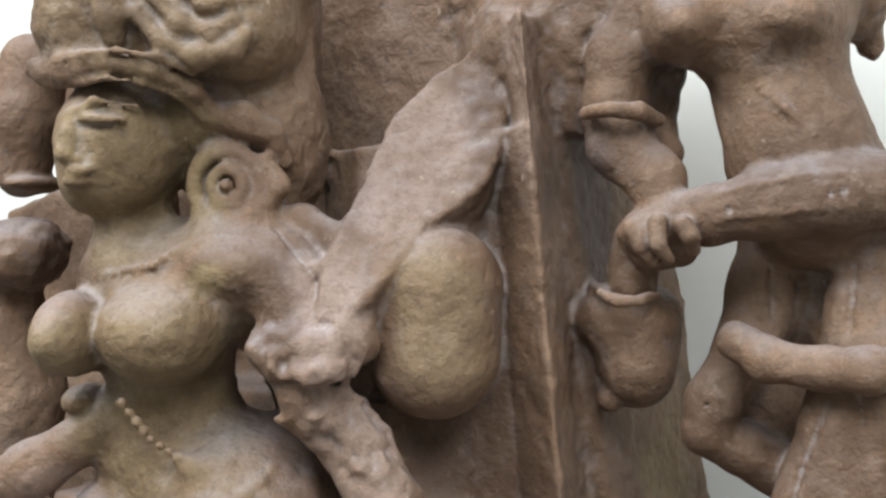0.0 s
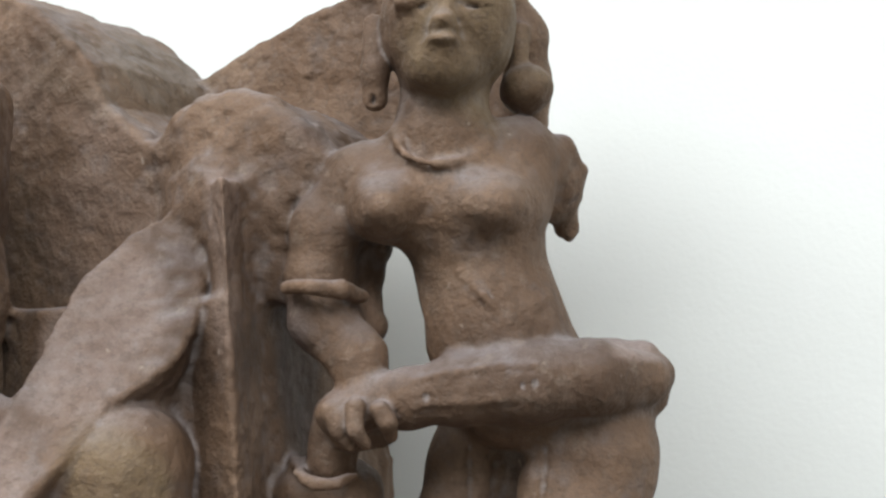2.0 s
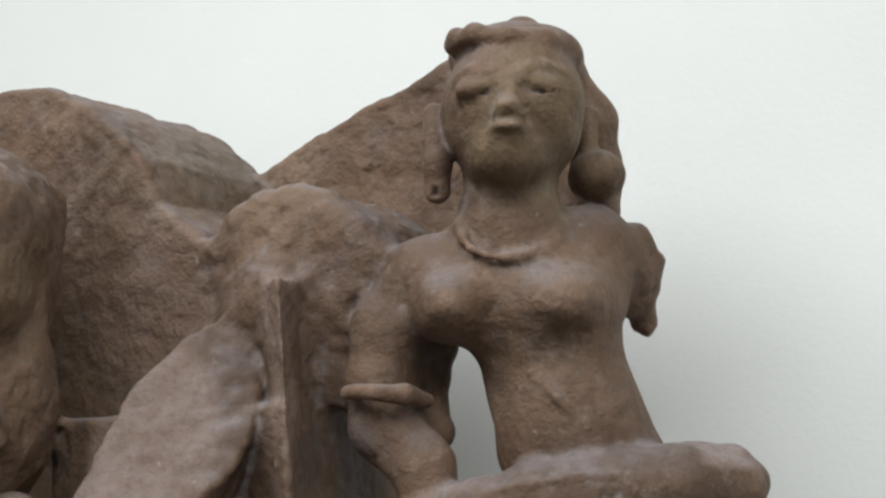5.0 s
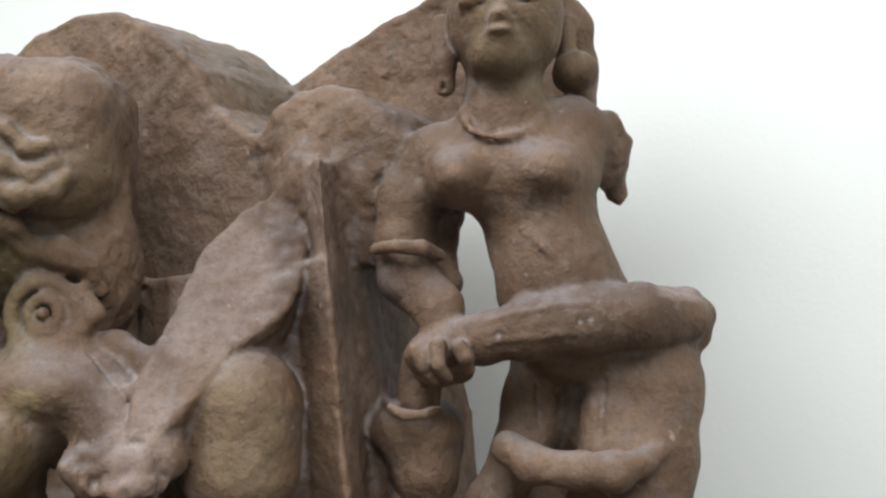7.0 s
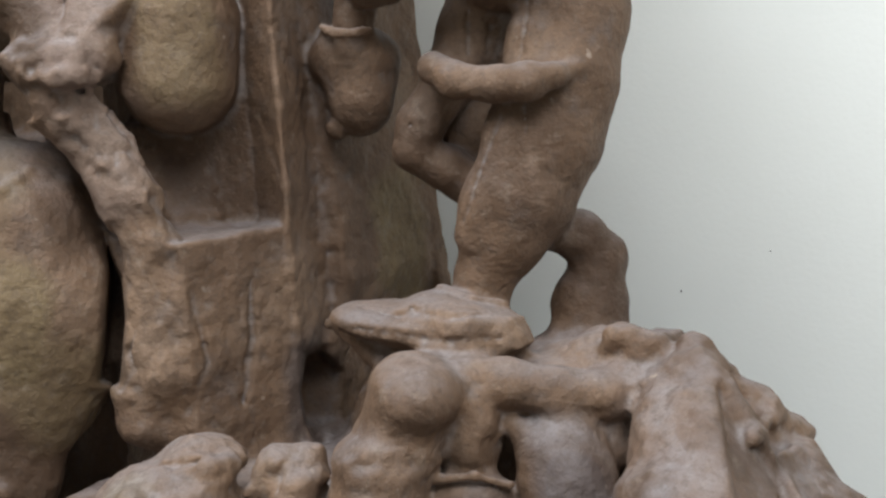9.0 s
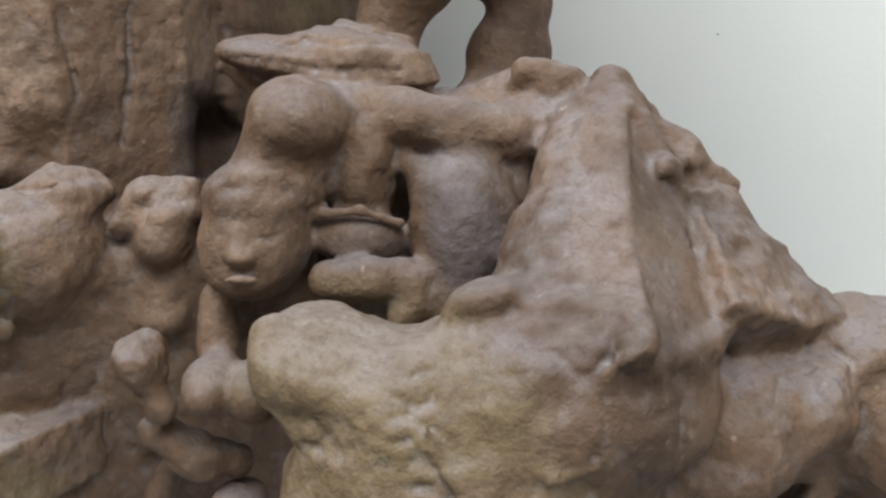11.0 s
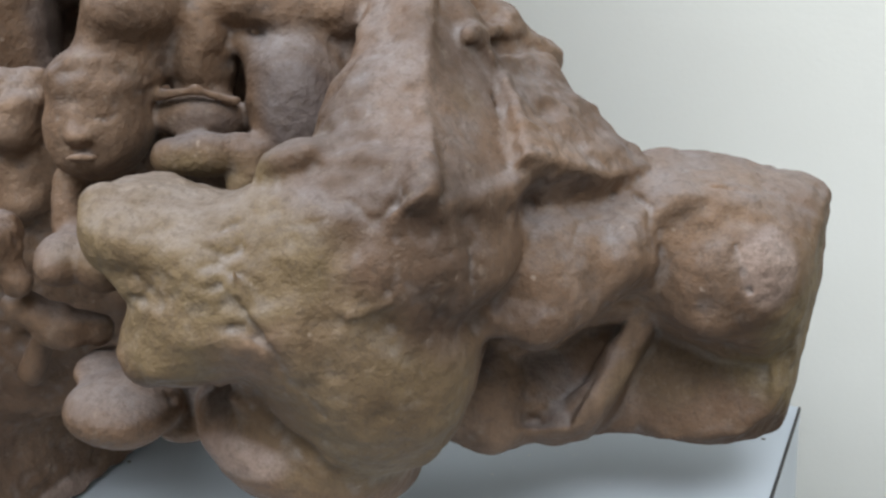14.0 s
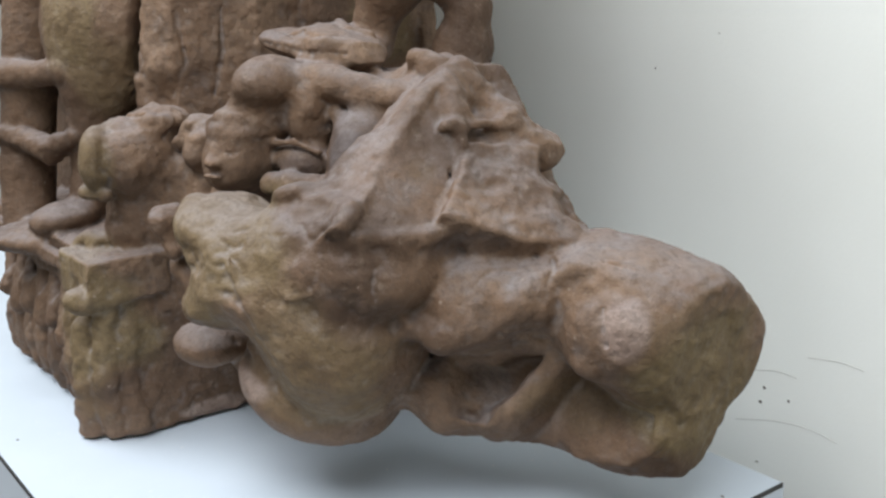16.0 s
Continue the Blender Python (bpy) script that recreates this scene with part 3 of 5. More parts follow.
# attendant: body
tube(((0.236, 0.745, 0.961, 0.03), (0.233, 0.745, 0.931, 0.035)), k=0.01)
tube(((0.183, 0.76, 0.907, 0.021), (0.236, 0.75, 0.914, 0.027), (0.29, 0.755, 0.911, 0.025), (0.33, 0.775, 0.896, 0.015)), k=0.016)
ell((0.246, 0.755, 0.883), (0.0643, 0.05, 0.0428), (0, 5, -5), k=0.016)
ell((0.185, 0.733, 0.877), (0.0248, 0.043, 0.0235), (0, 5, -5), k=0.026)
ell((0.258, 0.728, 0.874), (0.0323, 0.045, 0.024), (0, 5, -5), k=0.016)
tube(((0.253, 0.76, 0.854, 0.048), (0.259, 0.757, 0.819, 0.044), (0.265, 0.752, 0.785, 0.047), (0.278, 0.75, 0.751, 0.053)), k=0.02)
tube(((0.319, 0.772, 0.906, 0.02), (0.328, 0.782, 0.885, 0.017), (0.336, 0.79, 0.862, 0.009)), k=0.01, rough=0.012)
tube(((0.171, 0.765, 0.902, 0.023), (0.148, 0.77, 0.863, 0.025), (0.14, 0.77, 0.83, 0.025), (0.14, 0.765, 0.801, 0.024)), k=0.01)
tube(((0.116, 0.745, 0.825, 0.006), (0.132, 0.722, 0.825, 0.006), (0.152, 0.728, 0.822, 0.006), (0.169, 0.75, 0.816, 0.005)), k=0.002)
tube(((0.143, 0.762, 0.799, 0.024), (0.163, 0.745, 0.773, 0.02), (0.167, 0.735, 0.752, 0.017)), k=0.01)
tube(((0.363, 0.725, 0.746, 0.02), (0.318, 0.705, 0.752, 0.025), (0.276, 0.7, 0.752, 0.027), (0.228, 0.71, 0.75, 0.023), (0.193, 0.72, 0.745, 0.02), (0.166, 0.725, 0.743, 0.015)), k=0.008)
tube(((0.373, 0.745, 0.759, 0.013), (0.378, 0.74, 0.747, 0.013), (0.378, 0.745, 0.73, 0.012)), k=0.008)
ell((0.154, 0.735, 0.737), (0.0228, 0.03, 0.0174), (0, -5, -5), k=0.006)
tube(((0.14, 0.715, 0.741, 0.007), (0.145, 0.712, 0.729, 0.006), (0.154, 0.715, 0.717, 0.005)), k=0.003)
tube(((0.157, 0.705, 0.744, 0.006), (0.156, 0.702, 0.729, 0.006), (0.163, 0.708, 0.718, 0.005)), k=0.003)
tube(((0.173, 0.7, 0.741, 0.007), (0.177, 0.698, 0.733, 0.007), (0.18, 0.705, 0.723, 0.005)), k=0.003)
tube(((0.198, 0.738, 0.931, 0.0024), (0.198, 0.727, 0.921, 0.0024), (0.201, 0.717, 0.912, 0.0024), (0.211, 0.71, 0.906, 0.0024), (0.222, 0.708, 0.904, 0.0024), (0.234, 0.708, 0.904, 0.0024), (0.248, 0.711, 0.907, 0.0024), (0.258, 0.72, 0.915, 0.0024), (0.265, 0.73, 0.924, 0.0024)), k=0.006)
tube(((0.174, 0.79, 0.878, 0.02), (0.174, 0.79, 0.834, 0.013), (0.176, 0.78, 0.794, 0.014)), k=0.014)
tube(((0.156, 0.745, 0.725, 0.017), (0.175, 0.74, 0.723, 0.013)), k=0.008)
# attendant: pot
tube(((0.149, 0.77, 0.731, 0.018), (0.143, 0.77, 0.697, 0.018)), k=0.006)
tube(((0.117, 0.748, 0.696, 0.003), (0.128, 0.737, 0.689, 0.003), (0.144, 0.735, 0.688, 0.003), (0.157, 0.745, 0.691, 0.003)), k=0.005)
# attendant: legs
tube(((0.347, 0.755, 0.743, 0.032), (0.333, 0.745, 0.691, 0.042), (0.316, 0.735, 0.639, 0.045), (0.299, 0.73, 0.593, 0.046), (0.276, 0.73, 0.543, 0.044), (0.259, 0.73, 0.511, 0.035), (0.241, 0.73, 0.479, 0.024), (0.234, 0.73, 0.453, 0.024)), k=0.012)
tube(((0.299, 0.73, 0.713, 0.01), (0.287, 0.725, 0.676, 0.012), (0.265, 0.715, 0.594, 0.012), (0.241, 0.715, 0.539, 0.013), (0.227, 0.715, 0.516, 0.009)), k=0.02)
tube(((0.26, 0.79, 0.726, 0.033), (0.244, 0.785, 0.682, 0.03), (0.224, 0.77, 0.649, 0.024)), k=0.01)
tube(((0.301, 0.77, 0.715, 0.02), (0.285, 0.77, 0.657, 0.022)), k=0.012)
tube(((0.208, 0.73, 0.655, 0.014), (0.225, 0.71, 0.643, 0.014), (0.255, 0.692, 0.638, 0.014), (0.279, 0.672, 0.638, 0.015), (0.302, 0.675, 0.642, 0.009), (0.329, 0.7, 0.648, 0.005)), k=0.008)
tube(((0.215, 0.765, 0.635, 0.022), (0.194, 0.76, 0.608, 0.019), (0.184, 0.757, 0.589, 0.016)), k=0.01)
tube(((0.187, 0.76, 0.585, 0.017), (0.213, 0.765, 0.571, 0.019), (0.239, 0.77, 0.552, 0.021)), k=0.006)
ell((0.243, 0.805, 0.6), (0.0341, 0.03, 0.0568), (0, 6, -2), k=0.01)
ell((0.27, 0.8, 0.653), (0.0302, 0.03, 0.0302), (0, 5, 5), k=0.01)
tube(((0.296, 0.745, 0.514, 0.02), (0.326, 0.75, 0.505, 0.022), (0.343, 0.755, 0.482, 0.024), (0.334, 0.755, 0.442, 0.033), (0.329, 0.75, 0.403, 0.036)), k=0.008)
ell((0.218, 0.7, 0.455), (0.0442, 0.06, 0.013), (0, 12, -2), k=0.008)
tube(((0.186, 0.69, 0.468, 0.004), (0.197, 0.675, 0.456, 0.004), (0.223, 0.665, 0.451, 0.004), (0.248, 0.67, 0.449, 0.004)), k=0.004)
ell((0.212, 0.7, 0.439), (0.0512, 0.06, 0.0121), (0, 6, -2), k=0.008)
tube(((0.202, 0.71, 0.471, 0.005), (0.227, 0.685, 0.466, 0.004), (0.252, 0.69, 0.46, 0.004)), k=0.003)
# shelf under the attendant
slab(((-0.279, 0.446), (-0.217, 0.455), (-0.167, 0.456), (-0.114, 0.45), (-0.103, 0.431), (-0.17, 0.415), (-0.242, 0.412)), 0.675, 0.735, 0.02, k=0.016, rough=0.001)
ell((0.166, 0.7, 0.448), (0.058, 0.05, 0.0158), (0, 10, -2), k=0.012)
slab(((-0.128, 0.418), (-0.097, 0.418), (-0.061, 0.438), (-0.031, 0.44), (-0.012, 0.433), (-0.012, 0.415), (-0.129, 0.405)), 0.725, 0.765, 0.01, k=0.01, rough=0.005)
tube(((0.103, 0.755, 0.44, 0.005), (0.135, 0.72, 0.449, 0.007), (0.173, 0.68, 0.45, 0.012), (0.215, 0.65, 0.446, 0.016)), k=0.012)
tube(((0.114, 0.74, 0.437, 0.004), (0.14, 0.7, 0.424, 0.008), (0.154, 0.68, 0.414, 0.01)), k=0.01)
# mask, dome and arm
ell((0.176, 0.6, 0.415), (0.037, 0.055, 0.0295), (0, 3, 0), k=0.012)
ell((0.143, 0.585, 0.339), (0.0374, 0.052, 0.0406), (0, 2, -4), k=0.008)
ell((0.136, 0.557, 0.322), (0.0178, 0.02, 0.0118), (0, 2, -4), k=0.01)
ell((0.149, 0.588, 0.368), (0.0383, 0.05, 0.0185), (0, 8, -4), k=0.014, rough=0.002)
ell((0.155, 0.6, 0.384), (0.0345, 0.05, 0.0163), (0, 2, -4), k=0.02)
ell((0.214, 0.63, 0.381), (0.0298, 0.05, 0.0516), (0, 3, 0), k=0.015, rough=0.003)
tube(((0.14, 0.54, 0.355, 0.004), (0.137, 0.532, 0.342, 0.005)), k=0.006)
ell((0.167, 0.61, 0.393), (0.0328, 0.05, 0.0328), (0, 2, -4), k=0.012)
tube(((0.212, 0.615, 0.421, 0.015), (0.244, 0.612, 0.414, 0.018), (0.282, 0.61, 0.405, 0.019), (0.317, 0.61, 0.401, 0.018), (0.334, 0.62, 0.408, 0.012)), k=0.008)
slab(((-0.261, 0.404), (-0.009, 0.428), (0.093, 0.278), (-0.345, 0.239)), 0.7, 0.82, 0.02, k=0.02, rough=0.004)
ell((0.212, 0.6, 0.334), (0.0332, 0.03, 0.0213), (0, 2, -5), k=0.01, rough=0.002)
tube(((0.189, 0.578, 0.355, 0.003), (0.215, 0.572, 0.358, 0.003), (0.239, 0.578, 0.347, 0.003)), k=0.006)
tube(((0.19, 0.562, 0.314, 0.012), (0.22, 0.556, 0.315, 0.013), (0.247, 0.562, 0.309, 0.011), (0.266, 0.58, 0.313, 0.008)), k=0.01)
tube(((0.239, 0.565, 0.318, 0.008), (0.246, 0.555, 0.297, 0.007), (0.238, 0.55, 0.288, 0.007)), k=0.01)
tube(((0.247, 0.61, 0.383, 0.009), (0.275, 0.6, 0.357, 0.02), (0.287, 0.59, 0.326, 0.026), (0.273, 0.575, 0.294, 0.023), (0.243, 0.56, 0.291, 0.012)), k=0.008)
tube(((0.325, 0.62, 0.355, 0.017), (0.318, 0.63, 0.384, 0.021)), k=0.01)
# ridge of rock
tube(((0.386, 0.61, 0.431, 0.011), (0.379, 0.595, 0.402, 0.023), (0.371, 0.575, 0.361, 0.033), (0.363, 0.54, 0.313, 0.039)), k=0.02, rough=0.004)
tube(((0.359, 0.625, 0.432, 0.014), (0.332, 0.63, 0.438, 0.011)), k=0.01, rough=0.006)
tube(((0.364, 0.555, 0.368, 0.037), (0.351, 0.51, 0.326, 0.045), (0.333, 0.47, 0.299, 0.047)), k=0.03, rough=0.004)
tube(((0.396, 0.61, 0.417, 0.01), (0.428, 0.62, 0.377, 0.018), (0.464, 0.635, 0.351, 0.015), (0.471, 0.63, 0.341, 0.01)), k=0.014, rough=0.006)
tube(((0.429, 0.62, 0.368, 0.017), (0.457, 0.63, 0.348, 0.02), (0.476, 0.635, 0.348, 0.009)), k=0.014, rough=0.006)
tube(((0.433, 0.595, 0.337, 0.025), (0.467, 0.59, 0.302, 0.027), (0.505, 0.585, 0.273, 0.019), (0.528, 0.57, 0.267, 0.013)), k=0.012, rough=0.006)
ell((0.4, 0.54, 0.305), (0.0439, 0.05, 0.0359), (0, 2, -4), k=0.02, rough=0.005)
ell((0.446, 0.57, 0.26), (0.0763, 0.06, 0.0254), (0, 10, -4), k=0.02, rough=0.003)
ell((0.491, 0.59, 0.118), (0.0968, 0.07, 0.0438), (0, 2, -4), k=0.02, rough=0.004)
ell((0.274, 0.5, 0.128), (0.0829, 0.09, 0.0445), (0, 24, -4), k=0.045)
ell((0.369, 0.478, 0.26), (0.0561, 0.075, 0.0337), (0, 2, -4), k=0.03)
plate((0.377, 0.499, 0.342), (-38, 0, 53.9), ((0.033, 0.079), (0.069, 0.1), (0.077, 0.068), (0.06, 0.007), (0.037, -0.072), (-0.018, -0.074), (-0.08, -0.063), (-0.104, -0.049), (-0.058, -0.018), (-0.015, 0.023)), 0.03, 0.012, k=0.022, rough=0.003)
plate((0.446, 0.565, 0.308), (-46.2, 0, 44.8), ((0.012, 0.106), (0.056, 0.047), (0.032, 0.026), (0.048, -0.049), (0.06, -0.079), (-0.011, -0.071), (-0.08, -0.034), (-0.07, 0.004), (-0.045, 0.05)), 0.03, 0.01, k=0.012, rough=0.006)
ell((0.407, 0.55, 0.118), (0.0568, 0.06, 0.0415), (0, 2, -4), k=0.02, rough=0.003)
ell((0.296, 0.465, 0.291), (0.0503, 0.05, 0.0197), (0, -8, -4), k=0.03)
# fallen beast: snout, jaw, cheek, shoulder, rump
ell((0.192, 0.475, 0.293), (0.0403, 0.06, 0.027), (0, 10, -4), k=0.012, rough=0.003)
ell((0.236, 0.455, 0.279), (0.0424, 0.06, 0.0318), (0, 22, -4), k=0.015, rough=0.003)
tube(((0.168, 0.46, 0.311, 0.012), (0.171, 0.445, 0.29, 0.012), (0.189, 0.435, 0.271, 0.012), (0.206, 0.43, 0.264, 0.013)), k=0.012)
ell((0.206, 0.455, 0.224), (0.0344, 0.055, 0.0272), (0, 2, -4), k=0.02, rough=0.003)
ell((0.187, 0.455, 0.221), (0.0152, 0.04, 0.021), (0, 2, -4), k=0.02)
ell((0.229, 0.45, 0.244), (0.0393, 0.06, 0.0339), (0, 2, -4), k=0.025)
ell((0.279, 0.462, 0.24), (0.0695, 0.082, 0.0512), (0, 22, -4), k=0.02, rough=0.003)
ell((0.321, 0.474, 0.2), (0.0742, 0.095, 0.0875), (0, -8, -4), k=0.02, rough=0.003)
tube(((0.248, 0.42, 0.228, 0.005), (0.266, 0.42, 0.193, 0.006), (0.288, 0.42, 0.151, 0.009), (0.304, 0.425, 0.122, 0.007)), k=0.012)
tube(((0.234, 0.44, 0.205, 0.014), (0.258, 0.45, 0.158, 0.021), (0.285, 0.46, 0.116, 0.023)), k=0.012)
ell((0.328, 0.462, 0.272), (0.0724, 0.078, 0.0416), (0, 2, -4), k=0.03, rough=0.003)
ell((0.311, 0.455, 0.297), (0.053, 0.045, 0.0212), (0, -6, -4), k=0.03)
tube(((0.25, 0.39, 0.283, 0.002), (0.259, 0.39, 0.255, 0.002)), k=0.008)
tube(((0.345, 0.43, 0.31, 0.014), (0.311, 0.43, 0.305, 0.014), (0.269, 0.44, 0.297, 0.014)), k=0.02, rough=0.004)
ell((0.149, 0.495, 0.158), (0.0392, 0.045, 0.0215), (0, 6, -4), k=0.006)
ell((0.191, 0.53, 0.133), (0.0333, 0.04, 0.0166), (0, 2, -4), k=0.01)
ell((0.436, 0.515, 0.226), (0.0642, 0.07, 0.0502), (0, -4, -4), k=0.012, rough=0.005)
ell((0.49, 0.52, 0.234), (0.0364, 0.06, 0.0324), (0, 2, -4), k=0.012, rough=0.005)
ell((0.58, 0.56, 0.21), (0.0736, 0.1, 0.0649), (0, 2, -4), k=0.015, rough=0.004)
ell((0.642, 0.575, 0.178), (0.0493, 0.08, 0.0561), (0, 2, -4), k=0.02, rough=0.004)
ell((0.567, 0.575, 0.114), (0.0868, 0.09, 0.0548), (0, 2, -4), k=0.015, rough=0.006)
ell((0.466, 0.56, 0.123), (0.0665, 0.08, 0.0488), (0, 2, -4), k=0.015, rough=0.006)
ell((0.595, 0.57, 0.076), (0.0462, 0.05, 0.0208), (0, 2, -4), k=0.02, rough=0.003)
plate((0.543, 0.558, 0.173), (12.2, 0, 3.1), ((-0.068, 0.091), (-0.006, 0.111), (0.039, 0.105), (0.108, 0.072), (0.117, 0.032), (0.1, -0.017), (0.088, -0.054), (0.081, -0.104), (-0.006, -0.1), (-0.089, -0.076), (-0.142, -0.07), (-0.144, -0.001), (-0.078, 0.012)), 0.045, 0.012, k=0.015, rough=0.004)
# small figures between
ell((0.08, 0.605, 0.338), (0.0199, 0.03, 0.0215), (0, 2, -4), k=0.008)
ell((0.085, 0.61, 0.355), (0.0228, 0.03, 0.0124), (0, 2, -4), k=0.008, rough=0.003)
tube(((0.076, 0.61, 0.309, 0.013), (0.074, 0.6, 0.282, 0.015)), k=0.008)
ell((0.073, 0.545, 0.274), (0.0142, 0.03, 0.0158), (0, 2, -4), k=0.008, rough=0.006)
tube(((0.075, 0.54, 0.265, 0.009), (0.082, 0.53, 0.243, 0.01)), k=0.008, rough=0.006)
ell((0.117, 0.535, 0.256), (0.0197, 0.035, 0.0177), (0, 2, -4), k=0.006)
ell((0.144, 0.53, 0.252), (0.0177, 0.03, 0.0197), (0, -28, -4), k=0.006)
tube(((0.076, 0.55, 0.219, 0.013), (0.102, 0.55, 0.2, 0.015), (0.125, 0.55, 0.194, 0.012)), k=0.01, rough=0.004)
tube(((0.116, 0.58, 0.297, 0.012), (0.115, 0.57, 0.271, 0.015)), k=0.01)
ell((0.126, 0.54, 0.171), (0.0185, 0.03, 0.0091), (0, 2, -4), k=0.006)
tube(((0.08, 0.58, 0.189, 0.009), (0.062, 0.58, 0.153, 0.01)), k=0.01)
tube(((0.049, 0.6, 0.35, 0.007), (0.067, 0.61, 0.362, 0.016), (0.09, 0.615, 0.363, 0.016)), k=0.008, rough=0.006)
# beast head at the corner of the base
ell((-0.017, 0.6, 0.331), (0.0553, 0.06, 0.0469), (0, 2, 23), k=0.012, rough=0.003)
ell((-0.029, 0.555, 0.333), (0.0189, 0.035, 0.0391), (0, 2, 23), k=0.008)
ell((0.012, 0.62, 0.368), (0.0325, 0.04, 0.0182), (0, 2, 23), k=0.012, rough=0.006)
tube(((-0.017, 0.61, 0.292, 0.036), (-0.023, 0.6, 0.246, 0.037)), k=0.012, rough=0.003)
tube(((-0.043, 0.545, 0.297, 0.009), (-0.016, 0.545, 0.295, 0.008)), k=0.003)
# carved creases and folds
tube(((0.184, 0.42, 0.263, 0.001), (0.192, 0.414, 0.263, 0.002), (0.201, 0.405, 0.264, 0.002), (0.208, 0.401, 0.267, 0.002), (0.216, 0.396, 0.271, 0.001)), k=0.004, cut=True)
tube(((0.244, 0.395, 0.282, 0.001), (0.247, 0.39, 0.276, 0.001), (0.25, 0.389, 0.269, 0.001), (0.254, 0.387, 0.262, 0.001), (0.257, 0.385, 0.254, 0.002), (0.261, 0.384, 0.246, 0.002), (0.265, 0.382, 0.239, 0.002), (0.268, 0.382, 0.232, 0.002), (0.271, 0.385, 0.223, 0.002), (0.274, 0.387, 0.214, 0.001), (0.28, 0.386, 0.206, 0.001), (0.286, 0.388, 0.198, 0.001), (0.292, 0.388, 0.19, 0.001)), k=0.004, cut=True)
tube(((0.343, 0.397, 0.306, 0.001), (0.345, 0.394, 0.298, 0.001), (0.348, 0.391, 0.29, 0.001), (0.346, 0.39, 0.282, 0.001), (0.345, 0.387, 0.274, 0.001), (0.34, 0.385, 0.267, 0.001), (0.335, 0.384, 0.26, 0.001), (0.327, 0.385, 0.257, 0.001), (0.319, 0.383, 0.255, 0.001), (0.311, 0.381, 0.254, 0.001)), k=0.004)
tube(((0.231, 0.404, 0.297, 0.001), (0.238, 0.402, 0.294, 0.001), (0.244, 0.402, 0.29, 0.002), (0.25, 0.403, 0.291, 0.001), (0.255, 0.405, 0.292, 0.001)), k=0.004, cut=True)
tube(((0.241, 0.41, 0.302, 0.001), (0.245, 0.414, 0.302, 0.001), (0.25, 0.416, 0.303, 0.001), (0.257, 0.415, 0.307, 0.001), (0.264, 0.417, 0.31, 0.001)), k=0.004, cut=True)
tube(((0.219, 0.396, 0.276, 0.001), (0.228, 0.392, 0.275, 0.001), (0.237, 0.392, 0.274, 0.001), (0.242, 0.393, 0.277, 0.001), (0.247, 0.391, 0.281, 0.001)), k=0.004, cut=True)
tube(((0.238, 0.388, 0.251, 0.001), (0.245, 0.388, 0.251, 0.001), (0.251, 0.386, 0.251, 0.001), (0.257, 0.385, 0.245, 0.001), (0.262, 0.383, 0.239, 0.001)), k=0.004, cut=True)
tube(((0.241, 0.422, 0.201, 0.001), (0.246, 0.426, 0.189, 0.002), (0.252, 0.425, 0.178, 0.002), (0.258, 0.423, 0.169, 0.002), (0.263, 0.421, 0.161, 0.002), (0.268, 0.417, 0.153, 0.002), (0.278, 0.41, 0.148, 0.002), (0.286, 0.409, 0.139, 0.001)), k=0.004, cut=True)
tube(((0.196, 0.406, 0.212, 0.001), (0.205, 0.401, 0.213, 0.001), (0.212, 0.403, 0.212, 0.002), (0.219, 0.409, 0.209, 0.002), (0.224, 0.419, 0.204, 0.002), (0.231, 0.426, 0.196, 0.001), (0.239, 0.425, 0.192, 0.001)), k=0.004, cut=True)
tube(((0.349, 0.396, 0.316, 0.001), (0.356, 0.395, 0.316, 0.001), (0.364, 0.398, 0.314, 0.001), (0.372, 0.398, 0.314, 0.001), (0.38, 0.399, 0.316, 0.001), (0.389, 0.402, 0.317, 0.001)), k=0.004, cut=True)
tube(((0.403, 0.478, 0.299, 0.001), (0.413, 0.481, 0.301, 0.001)), k=0.004, cut=True)
tube(((0.386, 0.407, 0.279, 0.001), (0.386, 0.403, 0.27, 0.002), (0.386, 0.402, 0.261, 0.002), (0.386, 0.405, 0.25, 0.002)), k=0.004, cut=True)
tube(((0.497, 0.502, 0.197, 0.002), (0.505, 0.504, 0.197, 0.002), (0.511, 0.501, 0.199, 0.001)), k=0.004, cut=True)
tube(((0.454, 0.457, 0.254, 0.001), (0.459, 0.466, 0.259, 0.001), (0.465, 0.479, 0.264, 0.002), (0.476, 0.488, 0.264, 0.002), (0.486, 0.493, 0.265, 0.002), (0.496, 0.498, 0.267, 0.002), (0.504, 0.484, 0.262, 0.001), (0.513, 0.484, 0.253, 0.001)), k=0.004, cut=True)
tube(((0.506, 0.525, 0.271, 0.001), (0.512, 0.512, 0.268, 0.002), (0.517, 0.498, 0.265, 0.002), (0.516, 0.488, 0.256, 0.002), (0.517, 0.482, 0.245, 0.002), (0.513, 0.472, 0.237, 0.001), (0.512, 0.476, 0.223, 0.001)), k=0.004, cut=True)
tube(((0.422, 0.492, 0.317, 0.001), (0.425, 0.483, 0.311, 0.002), (0.428, 0.482, 0.303, 0.002), (0.437, 0.486, 0.298, 0.003), (0.447, 0.493, 0.293, 0.003), (0.457, 0.496, 0.288, 0.003), (0.468, 0.502, 0.284, 0.002), (0.479, 0.506, 0.28, 0.002), (0.491, 0.51, 0.276, 0.001)), k=0.004, cut=True)
tube(((0.398, 0.469, 0.375, 0.001), (0.402, 0.475, 0.366, 0.001), (0.407, 0.485, 0.355, 0.002)), k=0.004, cut=True)
